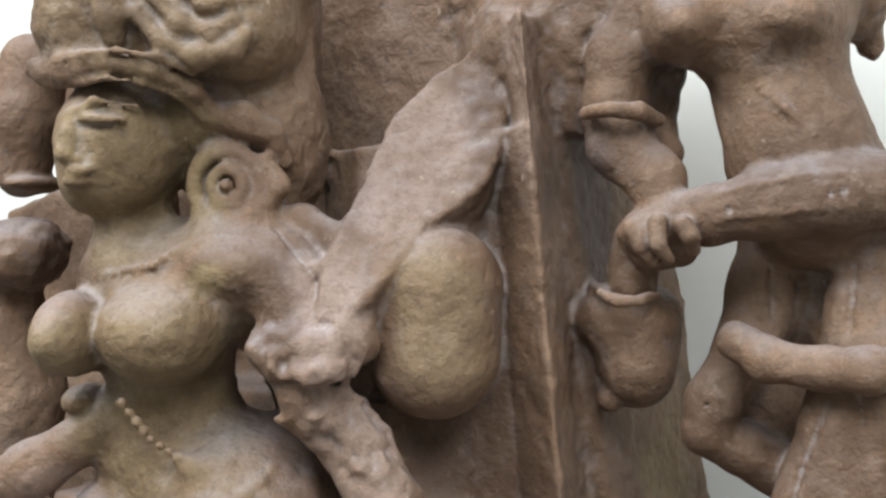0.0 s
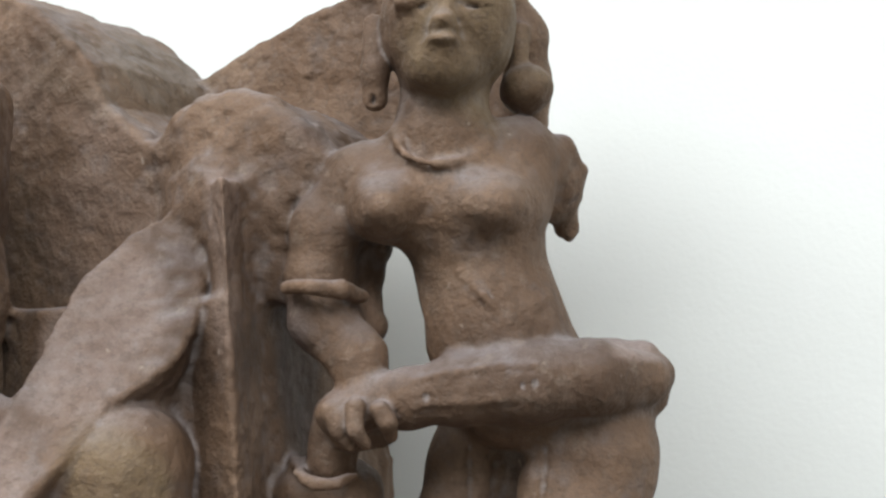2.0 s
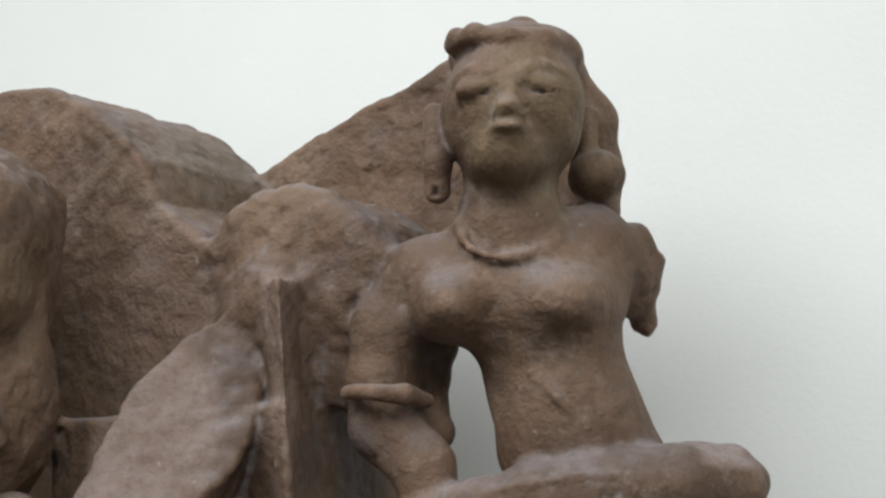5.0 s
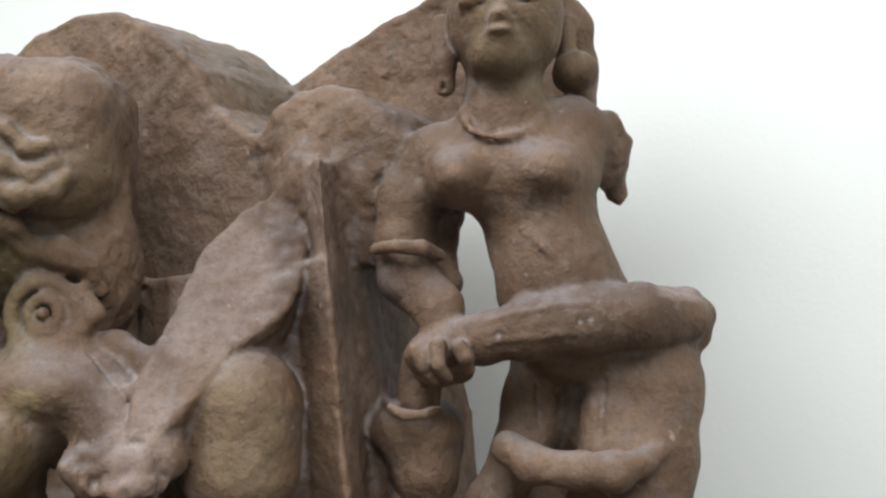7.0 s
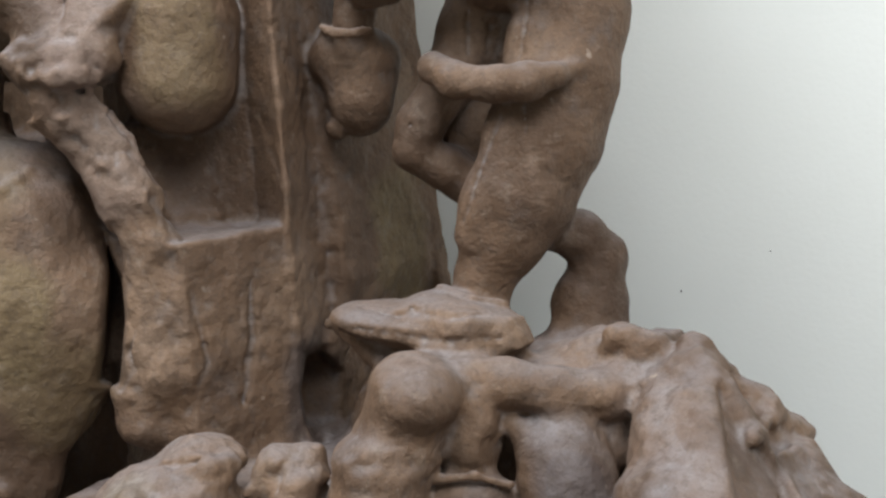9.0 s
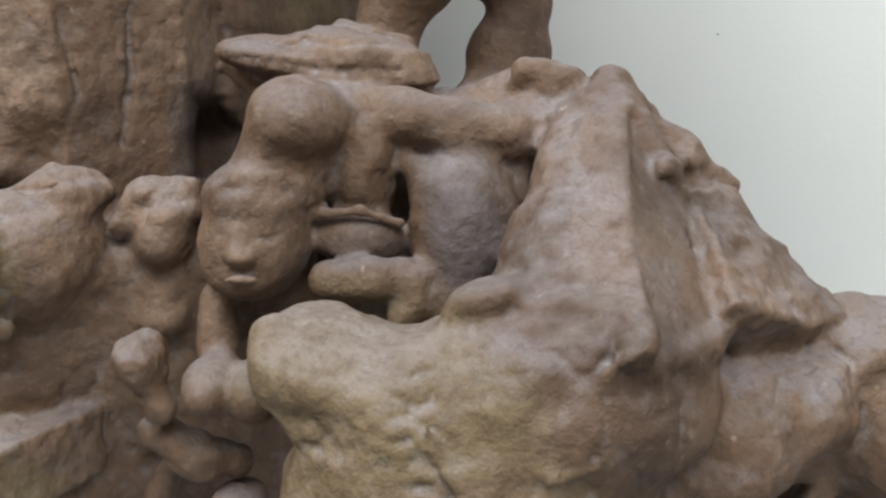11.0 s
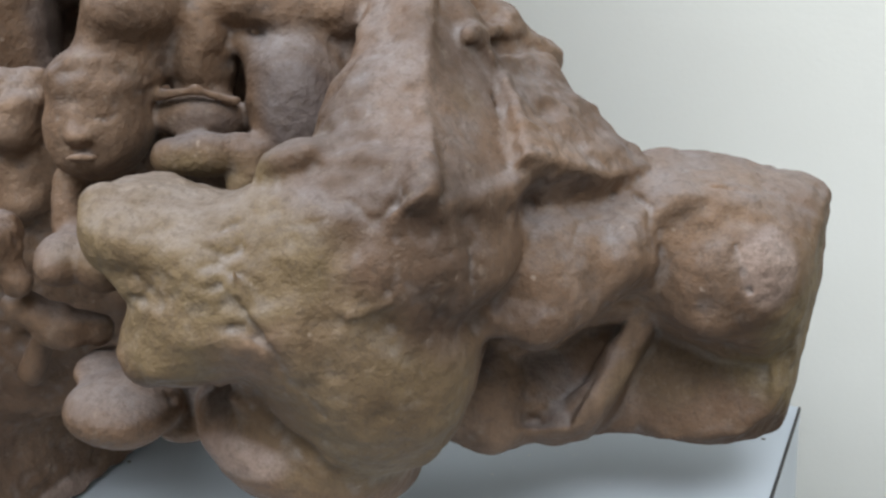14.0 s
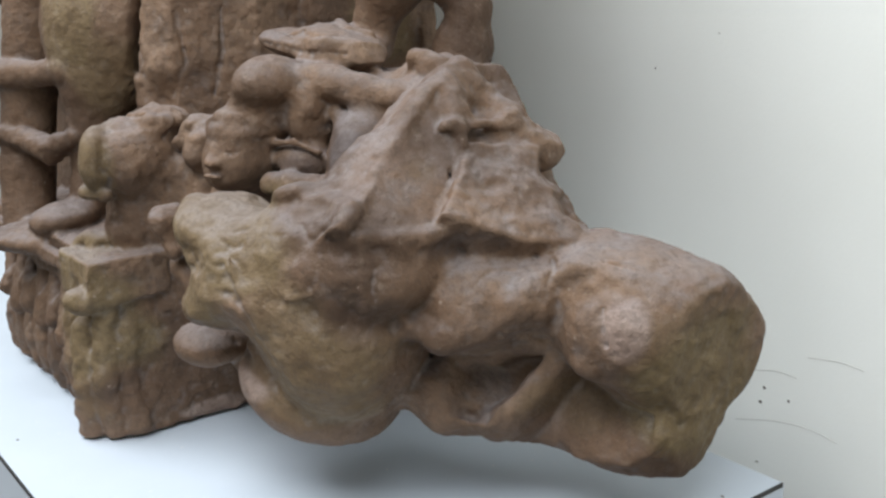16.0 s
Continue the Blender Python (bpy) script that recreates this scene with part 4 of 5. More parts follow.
tube(((0.413, 0.513, 0.342, 0.002), (0.416, 0.507, 0.334, 0.002), (0.419, 0.495, 0.324, 0.001), (0.422, 0.489, 0.314, 0.001)), k=0.004, cut=True)
tube(((0.447, 0.538, 0.326, 0.001), (0.455, 0.532, 0.321, 0.001), (0.462, 0.524, 0.316, 0.001), (0.469, 0.522, 0.309, 0.002), (0.478, 0.525, 0.302, 0.002), (0.485, 0.522, 0.297, 0.001), (0.493, 0.522, 0.291, 0.001), (0.502, 0.526, 0.284, 0.001)), k=0.004, cut=True)
tube(((0.551, 0.522, 0.282, 0.001), (0.558, 0.516, 0.277, 0.001), (0.563, 0.506, 0.272, 0.002), (0.573, 0.505, 0.271, 0.002), (0.582, 0.503, 0.271, 0.001), (0.592, 0.506, 0.269, 0.001)), k=0.004, cut=True)
tube(((0.568, 0.478, 0.243, 0.001), (0.568, 0.467, 0.236, 0.001), (0.57, 0.464, 0.226, 0.002), (0.571, 0.46, 0.216, 0.002), (0.585, 0.471, 0.202, 0.001)), k=0.004, cut=True)
tube(((-0.059, 0.69, 0.616, 0.002), (-0.056, 0.688, 0.605, 0.002), (-0.052, 0.685, 0.596, 0.002), (-0.048, 0.682, 0.587, 0.002), (-0.044, 0.68, 0.578, 0.002), (-0.041, 0.677, 0.566, 0.002), (-0.038, 0.678, 0.553, 0.002), (-0.035, 0.675, 0.541, 0.002), (-0.034, 0.671, 0.531, 0.002), (-0.034, 0.672, 0.52, 0.002), (-0.035, 0.673, 0.509, 0.002), (-0.034, 0.672, 0.499, 0.001), (-0.034, 0.671, 0.488, 0.001)), k=0.004, cut=True)
tube(((-0.083, 0.673, 0.64, 0.001), (-0.079, 0.674, 0.63, 0.002), (-0.077, 0.681, 0.619, 0.002), (-0.073, 0.682, 0.609, 0.002), (-0.068, 0.679, 0.598, 0.002), (-0.064, 0.681, 0.589, 0.002), (-0.06, 0.68, 0.579, 0.002), (-0.054, 0.676, 0.57, 0.002), (-0.05, 0.676, 0.561, 0.001)), k=0.004, cut=True)
tube(((-0.176, 0.681, 0.579, 0.001), (-0.163, 0.678, 0.576, 0.002), (-0.149, 0.677, 0.572, 0.003), (-0.14, 0.683, 0.579, 0.003), (-0.131, 0.692, 0.586, 0.003), (-0.124, 0.705, 0.595, 0.002)), k=0.006)
tube(((0.288, 0.716, 0.703, 0.001), (0.285, 0.712, 0.692, 0.001), (0.282, 0.708, 0.68, 0.002), (0.279, 0.706, 0.668, 0.002), (0.276, 0.705, 0.656, 0.001)), k=0.004, cut=True)
tube(((0.258, 0.702, 0.614, 0.001), (0.253, 0.701, 0.602, 0.002), (0.248, 0.702, 0.59, 0.002), (0.243, 0.703, 0.578, 0.002), (0.239, 0.704, 0.568, 0.002), (0.235, 0.702, 0.559, 0.002), (0.231, 0.699, 0.549, 0.002), (0.227, 0.7, 0.539, 0.002), (0.224, 0.704, 0.529, 0.001)), k=0.004, cut=True)
tube(((0.241, 0.757, 0.703, 0.001), (0.24, 0.755, 0.691, 0.002), (0.24, 0.753, 0.679, 0.002), (0.239, 0.751, 0.667, 0.001)), k=0.004, cut=True)
tube(((0.261, 0.747, 0.701, 0.001), (0.261, 0.757, 0.688, 0.002), (0.258, 0.756, 0.676, 0.002), (0.257, 0.758, 0.663, 0.001)), k=0.004, cut=True)
tube(((0.135, 0.681, 0.465, 0.001), (0.145, 0.679, 0.463, 0.001), (0.155, 0.67, 0.462, 0.002), (0.165, 0.667, 0.46, 0.002), (0.177, 0.666, 0.463, 0.001), (0.188, 0.663, 0.467, 0.001)), k=0.004, cut=True)
tube(((0.174, 0.683, 0.465, 0.001), (0.179, 0.663, 0.464, 0.002), (0.188, 0.655, 0.463, 0.002), (0.198, 0.646, 0.463, 0.002), (0.208, 0.642, 0.461, 0.002), (0.217, 0.64, 0.462, 0.001), (0.229, 0.648, 0.46, 0.001), (0.24, 0.654, 0.459, 0.001)), k=0.004, cut=True)
tube(((0.122, 0.67, 0.454, 0.001), (0.133, 0.661, 0.453, 0.001), (0.144, 0.655, 0.452, 0.001), (0.154, 0.652, 0.45, 0.002), (0.165, 0.651, 0.448, 0.002), (0.175, 0.649, 0.446, 0.002), (0.185, 0.647, 0.444, 0.002), (0.195, 0.64, 0.444, 0.002), (0.205, 0.637, 0.443, 0.002), (0.214, 0.633, 0.444, 0.001), (0.224, 0.634, 0.444, 0.001), (0.235, 0.641, 0.442, 0.001), (0.245, 0.643, 0.441, 0.001)), k=0.004, cut=True)
tube(((-0.24, 0.685, 0.825, 0.001), (-0.23, 0.691, 0.825, 0.001)), k=0.004, cut=True)
tube(((-0.115, 0.724, 0.764, 0.001), (-0.105, 0.715, 0.755, 0.001), (-0.096, 0.708, 0.747, 0.002), (-0.091, 0.704, 0.739, 0.002), (-0.085, 0.702, 0.73, 0.001), (-0.08, 0.7, 0.722, 0.001)), k=0.004, cut=True)
tube(((0.179, 0.554, 0.361, 0.001), (0.186, 0.57, 0.36, 0.003), (0.207, 0.564, 0.363, 0.003), (0.227, 0.563, 0.358, 0.002)), k=0.004, cut=True)
tube(((0.085, 0.601, 0.375, 0.002), (0.076, 0.592, 0.37, 0.002), (0.072, 0.591, 0.361, 0.002), (0.07, 0.587, 0.352, 0.001)), k=0.004, cut=True)
tube(((-0.028, 0.592, 0.374, 0.002), (-0.004, 0.587, 0.378, 0.003), (0.014, 0.588, 0.377, 0.002), (0.03, 0.593, 0.375, 0.001)), k=0.004, cut=True)
tube(((-0.009, 0.533, 0.327, 0.001), (-0.007, 0.538, 0.32, 0.002), (-0.006, 0.545, 0.312, 0.002), (-0.012, 0.549, 0.304, 0.002), (-0.014, 0.548, 0.298, 0.001)), k=0.004, cut=True)
tube(((0, 0.544, 0.209, 0.001), (0.003, 0.538, 0.195, 0.002), (-0.001, 0.539, 0.178, 0.002), (-0.013, 0.549, 0.157, 0.003), (-0.013, 0.546, 0.142, 0.003), (-0.016, 0.546, 0.125, 0.003), (-0.018, 0.547, 0.109, 0.003), (-0.018, 0.545, 0.093, 0.003), (-0.016, 0.542, 0.079, 0.003), (-0.019, 0.545, 0.061, 0.003), (-0.019, 0.543, 0.046, 0.003), (-0.017, 0.539, 0.031, 0.002), (-0.015, 0.537, 0.016, 0.001)), k=0.004, cut=True)
tube(((-0.058, 0.537, 0.151, 0.001), (-0.057, 0.536, 0.135, 0.002), (-0.056, 0.534, 0.118, 0.003), (-0.056, 0.533, 0.101, 0.003), (-0.052, 0.528, 0.085, 0.003), (-0.034, 0.513, 0.076, 0.003), (-0.034, 0.517, 0.057, 0.003), (-0.034, 0.521, 0.038, 0.002), (-0.034, 0.524, 0.019, 0.001)), k=0.004, cut=True)
tube(((-0.07, 0.699, 0.495, 0.002), (-0.057, 0.683, 0.478, 0.002), (-0.047, 0.672, 0.461, 0.003), (-0.052, 0.678, 0.443, 0.003), (-0.052, 0.672, 0.428, 0.003), (-0.064, 0.68, 0.412, 0.003)), k=0.004, cut=True)
tube(((-0.095, 0.713, 0.393, 0.003), (-0.099, 0.71, 0.377, 0.002)), k=0.004, cut=True)
tube(((0.002, 0.68, 0.489, 0.001), (0.004, 0.68, 0.474, 0.002), (0.006, 0.681, 0.459, 0.002), (0.007, 0.682, 0.444, 0.003), (0.01, 0.682, 0.43, 0.003), (0.004, 0.676, 0.414, 0.002), (-0.004, 0.674, 0.399, 0.002), (-0.017, 0.677, 0.383, 0.001)), k=0.004, cut=True)
tube(((0.043, 0.712, 0.493, 0.001), (0.043, 0.711, 0.476, 0.002), (0.042, 0.712, 0.458, 0.003), (0.042, 0.712, 0.44, 0.003), (0.037, 0.71, 0.423, 0.003), (0.036, 0.705, 0.405, 0.002), (0.029, 0.705, 0.387, 0.001)), k=0.004, cut=True)
# base
prism(((-0.03, 0.54), (-0.006, 0.551), (0.211, 0.92), (-0.189, 1.156), (-0.408, 0.786), (-0.192, 0.659), (-0.133, 0.601)), 0.004, 0.225, 0.006, k=0.006, rough=0.004)
prism(((0.018, 0.593), (0.177, 0.615), (0.319, 0.857), (0.069, 1.004), (-0.124, 0.676)), 0.1, 0.33, 0.02, k=0.02, rough=0.005)
prism(((-0.021, 0.506), (0.027, 0.588), (-0.045, 0.653), (-0.103, 0.554)), 0.172, 0.225, 0.005, k=0.005, rough=0.004)
prism(((-0.098, 0.563), (-0.04, 0.662), (-0.367, 0.855), (-0.425, 0.755)), 0.185, 0.205, 0.004, k=0.004, rough=0.003)
prism(((-0.093, 0.571), (-0.04, 0.662), (-0.367, 0.855), (-0.42, 0.764)), 0.205, 0.222, 0.004, k=0.004, rough=0.003)
prism(((-0.093, 0.571), (-0.04, 0.662), (-0.367, 0.855), (-0.42, 0.764)), 0.165, 0.182, 0.004, k=0.004, rough=0.003)
tube(((-0.027, 0.536, 0.165, 0.013), (-0.031, 0.529, 0.08, 0.015), (-0.034, 0.543, 0.012, 0.017)), k=0.006, rough=0.004)
tube(((-0.053, 0.551, 0.165, 0.013), (-0.057, 0.544, 0.08, 0.015), (-0.06, 0.558, 0.012, 0.017)), k=0.006, rough=0.004)
tube(((-0.079, 0.566, 0.165, 0.013), (-0.083, 0.559, 0.08, 0.015), (-0.086, 0.573, 0.012, 0.017)), k=0.006, rough=0.004)
tube(((-0.109, 0.584, 0.165, 0.013), (-0.113, 0.577, 0.08, 0.015), (-0.116, 0.591, 0.012, 0.017)), k=0.006, rough=0.004)
tube(((-0.148, 0.615, 0.155, 0.012), (-0.139, 0.592, 0.1, 0.014), (-0.118, 0.598, 0.145, 0.01)), k=0.005, rough=0.004)
ell((-0.151, 0.611, 0.055), (0.022, 0.018, 0.05), (0, 0, -30), k=0.008, rough=0.006)
tube(((-0.191, 0.641, 0.155, 0.012), (-0.182, 0.618, 0.11, 0.014), (-0.161, 0.623, 0.145, 0.01)), k=0.005, rough=0.004)
ell((-0.194, 0.636, 0.055), (0.022, 0.018, 0.05), (0, 0, -30), k=0.008, rough=0.006)
tube(((-0.234, 0.666, 0.155, 0.012), (-0.225, 0.643, 0.1, 0.014), (-0.204, 0.648, 0.145, 0.01)), k=0.005, rough=0.004)
ell((-0.237, 0.662, 0.055), (0.022, 0.018, 0.05), (0, 0, -30), k=0.008, rough=0.006)
tube(((-0.277, 0.691, 0.155, 0.012), (-0.268, 0.668, 0.11, 0.014), (-0.247, 0.674, 0.145, 0.01)), k=0.005, rough=0.004)
ell((-0.28, 0.687, 0.055), (0.022, 0.018, 0.05), (0, 0, -30), k=0.008, rough=0.006)
tube(((-0.321, 0.717, 0.155, 0.012), (-0.311, 0.694, 0.1, 0.014), (-0.29, 0.699, 0.145, 0.01)), k=0.005, rough=0.004)
ell((-0.323, 0.713, 0.055), (0.022, 0.018, 0.05), (0, 0, -30), k=0.008, rough=0.006)
tube(((-0.364, 0.742, 0.155, 0.012), (-0.354, 0.719, 0.11, 0.014), (-0.333, 0.724, 0.145, 0.01)), k=0.005, rough=0.004)
ell((-0.366, 0.738, 0.055), (0.022, 0.018, 0.05), (0, 0, -30), k=0.008, rough=0.006)
# fallen beast: hollow under the thigh, lower leg, cut rump
plate((0.4441, 0.4441, 0.1798), (-25.495, -1.2491, -11.3891), ((-0.0415, 0.0128), (-0.0045, 0.0127), (0.0132, 0.0254), (0.0449, 0.0316), (0.0317, 0.0031), (0.0011, -0.041), (-0.045, -0.0446)), 0.1, 0.006, k=0.008, rough=0.006, cut=True)
plate((0.5278, 0.4505, 0.1561), (-26.2831, -4.1733, -16.9804), ((-0.0207, 0.0419), (0.0024, 0.0292), (0.025, 0.0182), (0.0569, 0.0114), (0.0612, -0.0344), (-0.0163, -0.042), (-0.0702, -0.0361), (-0.0384, 0.0118)), 0.086, 0.006, k=0.01, rough=0.006, cut=True)
tube(((0.5159, 0.5192, 0.1734, 0.0058), (0.4967, 0.5128, 0.1481, 0.0083), (0.4722, 0.5054, 0.1214, 0.0108), (0.4549, 0.5027, 0.1092, 0.01)), k=0.01, rough=0.004)
tube(((0.4125, 0.5244, 0.1602, 0.0125), (0.402, 0.5124, 0.1323, 0.0141), (0.4039, 0.4987, 0.107, 0.0107)), k=0.02)
tube(((0.3999, 0.4475, 0.2158, 0.0103), (0.4279, 0.4478, 0.2069, 0.0104), (0.4563, 0.4578, 0.2145, 0.009)), k=0.012, rough=0.003)
tube(((0.5283, 0.5036, 0.1937, 0.0081), (0.5539, 0.4805, 0.1859, 0.0095), (0.5938, 0.4957, 0.1634, 0.009)), k=0.012, rough=0.003)
tube(((0.3471, 0.5093, 0.1283, 0.0202), (0.3897, 0.525, 0.1237, 0.0212), (0.4382, 0.5384, 0.1158, 0.02), (0.4878, 0.5463, 0.1024, 0.0198)), k=0.02, rough=0.004)
ell((0.6208, 0.5694, 0.1859), (0.0554, 0.08, 0.0554), (-19.0738, 11.2638, -8.2532), k=0.03, rough=0.004)
ell((0.645, 0.55, 0.215), (0.036, 0.045, 0.045), (0, 0, 0), k=0.02, rough=0.004)
plate((0.6896, 0.4732, 0.2217), (5.8491, 0, 60.5463), ((-0.14, 0.14), (0.14, 0.14), (0.14, -0.2), (-0.14, -0.2)), 0.06, 0.003, k=0.005, rough=0.009, cut=True)
# ridge: flat hollow, dusty shelf and the slab behind
plate((0.417, 0.4648, 0.3602), (-39.1528, 14.8322, 40.8811), ((0.0187, 0.0977), (0.0374, 0.041), (0.0443, -0.0306), (-0.0049, -0.0489), (-0.0603, -0.063), (-0.0352, 0.0038)), 0.0275, 0.006, k=0.016, rough=0.007, cut=True)
tube(((0.4168, 0.4563, 0.3166, 0.0021), (0.4483, 0.4965, 0.2922, 0.0034), (0.4739, 0.5059, 0.2786, 0.0039), (0.495, 0.5179, 0.2707, 0.0028)), k=0.006, cut=True)
plate((0.4687, 0.546, 0.3108), (-60.3569, 34.7841, 12.187), ((-0.0717, 0.0163), (-0.0136, 0.0702), (0.0011, 0.0312), (0.0339, 0.0094), (0.0825, 0.0075), (0.02, -0.0552), (-0.0523, -0.0794)), 0.018, 0.004, k=0.006, rough=0.005)
tube(((0.4043, 0.529, 0.385, 0.0038), (0.4433, 0.6017, 0.3779, 0.0067), (0.4721, 0.6174, 0.3576, 0.0052)), k=0.008, rough=0.006)
tube(((0.3126, 0.4299, 0.3306, 0.0033), (0.3295, 0.4305, 0.3313, 0.0034), (0.3614, 0.4122, 0.3273, 0.0033), (0.3632, 0.3989, 0.3207, 0.0026)), k=0.01, rough=0.006)
# beast head: mouth and folds
tube(((0.19, 0.4159, 0.2774, 0.0027), (0.1965, 0.4113, 0.2698, 0.0036), (0.2039, 0.4047, 0.263, 0.0023)), k=0.004, cut=True)
tube(((0.2499, 0.4254, 0.191, 0.0018), (0.2607, 0.4244, 0.1709, 0.0029), (0.2761, 0.4109, 0.1571, 0.0028), (0.2909, 0.4082, 0.1393, 0.0025), (0.3042, 0.4148, 0.1198, 0.0018)), k=0.006, cut=True)
tube(((0.2308, 0.396, 0.2854, 0.001), (0.242, 0.3977, 0.2868, 0.0016), (0.253, 0.4055, 0.2911, 0.0016), (0.2548, 0.4101, 0.2981, 0.001)), k=0.003, cut=True)
tube(((0.2416, 0.3958, 0.2813, 0.001), (0.2522, 0.3905, 0.2688, 0.0013), (0.261, 0.3868, 0.2558, 0.001)), k=0.005)
tube(((0.2783, 0.4044, 0.3036, 0.001), (0.2946, 0.3986, 0.3045, 0.001), (0.3045, 0.398, 0.3074, 0.0006)), k=0.004, cut=True)
tube(((0.3179, 0.4042, 0.315, 0.001), (0.3299, 0.3936, 0.3039, 0.001), (0.3434, 0.3974, 0.3121, 0.0013), (0.3473, 0.4029, 0.3204, 0.001)), k=0.004, cut=True)
# goddess: knob, arm stump, armpit
block((-0.0068, 0.7662, 0.6842), (0.0487, 0.075, 0.0708), (-1.6196, 7.8969, 5.0575), 0.0475, k=0.006)
tube(((-0.0834, 0.6917, 0.6481, 0.0188), (-0.0703, 0.7027, 0.6173, 0.0198), (-0.0564, 0.7025, 0.5924, 0.0206), (-0.0413, 0.6947, 0.5696, 0.0204)), k=0.01, rough=0.012)
ell((-0.0802, 0.6741, 0.6644), (0.0297, 0.02, 0.0107), (-1.6046, -1.0996, 5.3108), k=0.006, rough=0.009)
ell((-0.2154, 0.6668, 0.7069), (0.0019, 0.004, 0.0023), (-1.6102, 4.8981, 5.1425), k=0.003)
plate((-0.1389, 0.7256, 0.6473), (-8.2142, 6.4417, 15.2365), ((-0.0152, 0.0339), (-0.0036, 0.0181), (0.0125, 0.0008), (0.0192, -0.0181), (0.0067, -0.019), (-0.0059, -0.0149), (-0.0137, -0.0008)), 0.18, 0.003, k=0.006, rough=0.003, cut=True)
tube(((-0.1684, 0.7126, 0.7607, 0.0016), (-0.1782, 0.7076, 0.7495, 0.0016), (-0.1937, 0.7081, 0.7419, 0.002), (-0.2129, 0.7077, 0.7361, 0.0016)), k=0.003)
# attendant: pot, face
ell((0.1407, 0.7966, 0.6693), (0.041, 0.04, 0.0314), (-1.6102, 4.8981, 5.1425), k=0.008)
ell((0.1437, 0.7928, 0.641), (0.0313, 0.036, 0.04), (-1.6102, 4.8981, 5.1425), k=0.012)
tube(((0.1136, 0.8172, 0.6963, 0.0036), (0.1215, 0.7407, 0.6929, 0.0033), (0.1368, 0.7351, 0.6893, 0.0032), (0.1517, 0.7414, 0.6917, 0.0028)), k=0.004)
ell((0.1194, 0.7895, 0.6105), (0.0104, 0.012, 0.0104), (-1.6102, 4.8981, 5.1425), k=0.004)
ell((0.1898, 0.8013, 0.8512), (0.007, 0.03, 0.008), (3.194, 5.192, -4.622), k=0.01)
plate((0.1934, 0.709, 0.8011), (1.9585, 5.2573, -6.4622), ((-0.0087, 0.0267), (-0.0141, 0.0134), (-0.0141, -0.0017), (0.0026, -0.0244), (0.0154, -0.0218), (0.0139, -0.0055), (0.0049, 0.0134)), 0.125, 0.003, k=0.004, rough=0.001, cut=True)
ell((0.2091, 0.6987, 1.0128), (0.012, 0.01, 0.006), (7.0403, -5.4588, -8.5787), k=0.006)
ell((0.2516, 0.6915, 1.0105), (0.0126, 0.01, 0.006), (7.1264, 10.4207, -6.6101), k=0.006)
tube(((0.1982, 0.7069, 1.0132, 0.0009), (0.2064, 0.6977, 1.0077, 0.0012), (0.2161, 0.6901, 1.0068, 0.0012), (0.2225, 0.6854, 1.0098, 0.0009)), k=0.002, cut=True)
tube(((0.2371, 0.6835, 1.0091, 0.0009), (0.2452, 0.6849, 1.0052, 0.0012), (0.2555, 0.6875, 1.0058, 0.0012), (0.2643, 0.6898, 1.0088, 0.0009)), k=0.002, cut=True)
tube(((0.1994, 0.7096, 1.0233, 0.0012), (0.2087, 0.6988, 1.0258, 0.0015), (0.2197, 0.6909, 1.0204, 0.0015), (0.2248, 0.6864, 1.0124, 0.0012)), k=0.006)
tube(((0.2365, 0.6849, 1.0125, 0.0012), (0.2433, 0.6875, 1.0208, 0.0015), (0.2542, 0.6889, 1.0233, 0.0015), (0.2668, 0.6951, 1.0198, 0.0012)), k=0.006)
ell((0.2265, 0.6791, 0.9956), (0.0072, 0.01, 0.0041), (7.0148, 2.4813, -7.6004), k=0.007)
ell((0.2274, 0.6874, 0.9787), (0.0088, 0.01, 0.0035), (7.0148, 2.4813, -7.6004), k=0.008)
ell((0.2261, 0.6803, 0.9825), (0.0101, 0.01, 0.0026), (7.0148, 2.4813, -7.6004), k=0.007)
ell((0.2277, 0.7093, 0.9656), (0.0182, 0.022, 0.0103), (7.0148, 2.4813, -7.6004), k=0.02)
# dwarf: fringe of curls, features
tube(((0.1253, 0.5533, 0.3786, 0.0034), (0.1405, 0.5506, 0.3841, 0.0038), (0.1557, 0.5509, 0.386, 0.0038), (0.1744, 0.5588, 0.3818, 0.0043), (0.1877, 0.5828, 0.3681, 0.004)), k=0.004, rough=0.005)
ell((0.1409, 0.5284, 0.3257), (0.0114, 0.008, 0.0034), (-18.7022, 1.7997, -4.9986), k=0.003)
ell((0.1412, 0.5314, 0.3382), (0.0083, 0.01, 0.0049), (-18.7022, 1.7997, -4.9986), k=0.006)
tube(((0.1251, 0.5414, 0.3516, 0.0011), (0.1345, 0.5326, 0.3513, 0.0011), (0.1403, 0.5325, 0.3526, 0.0008)), k=0.002, cut=True)
tube(((0.1485, 0.5369, 0.3513, 0.0008), (0.1567, 0.5403, 0.3479, 0.0011), (0.1653, 0.5453, 0.3489, 0.0012)), k=0.002, cut=True)
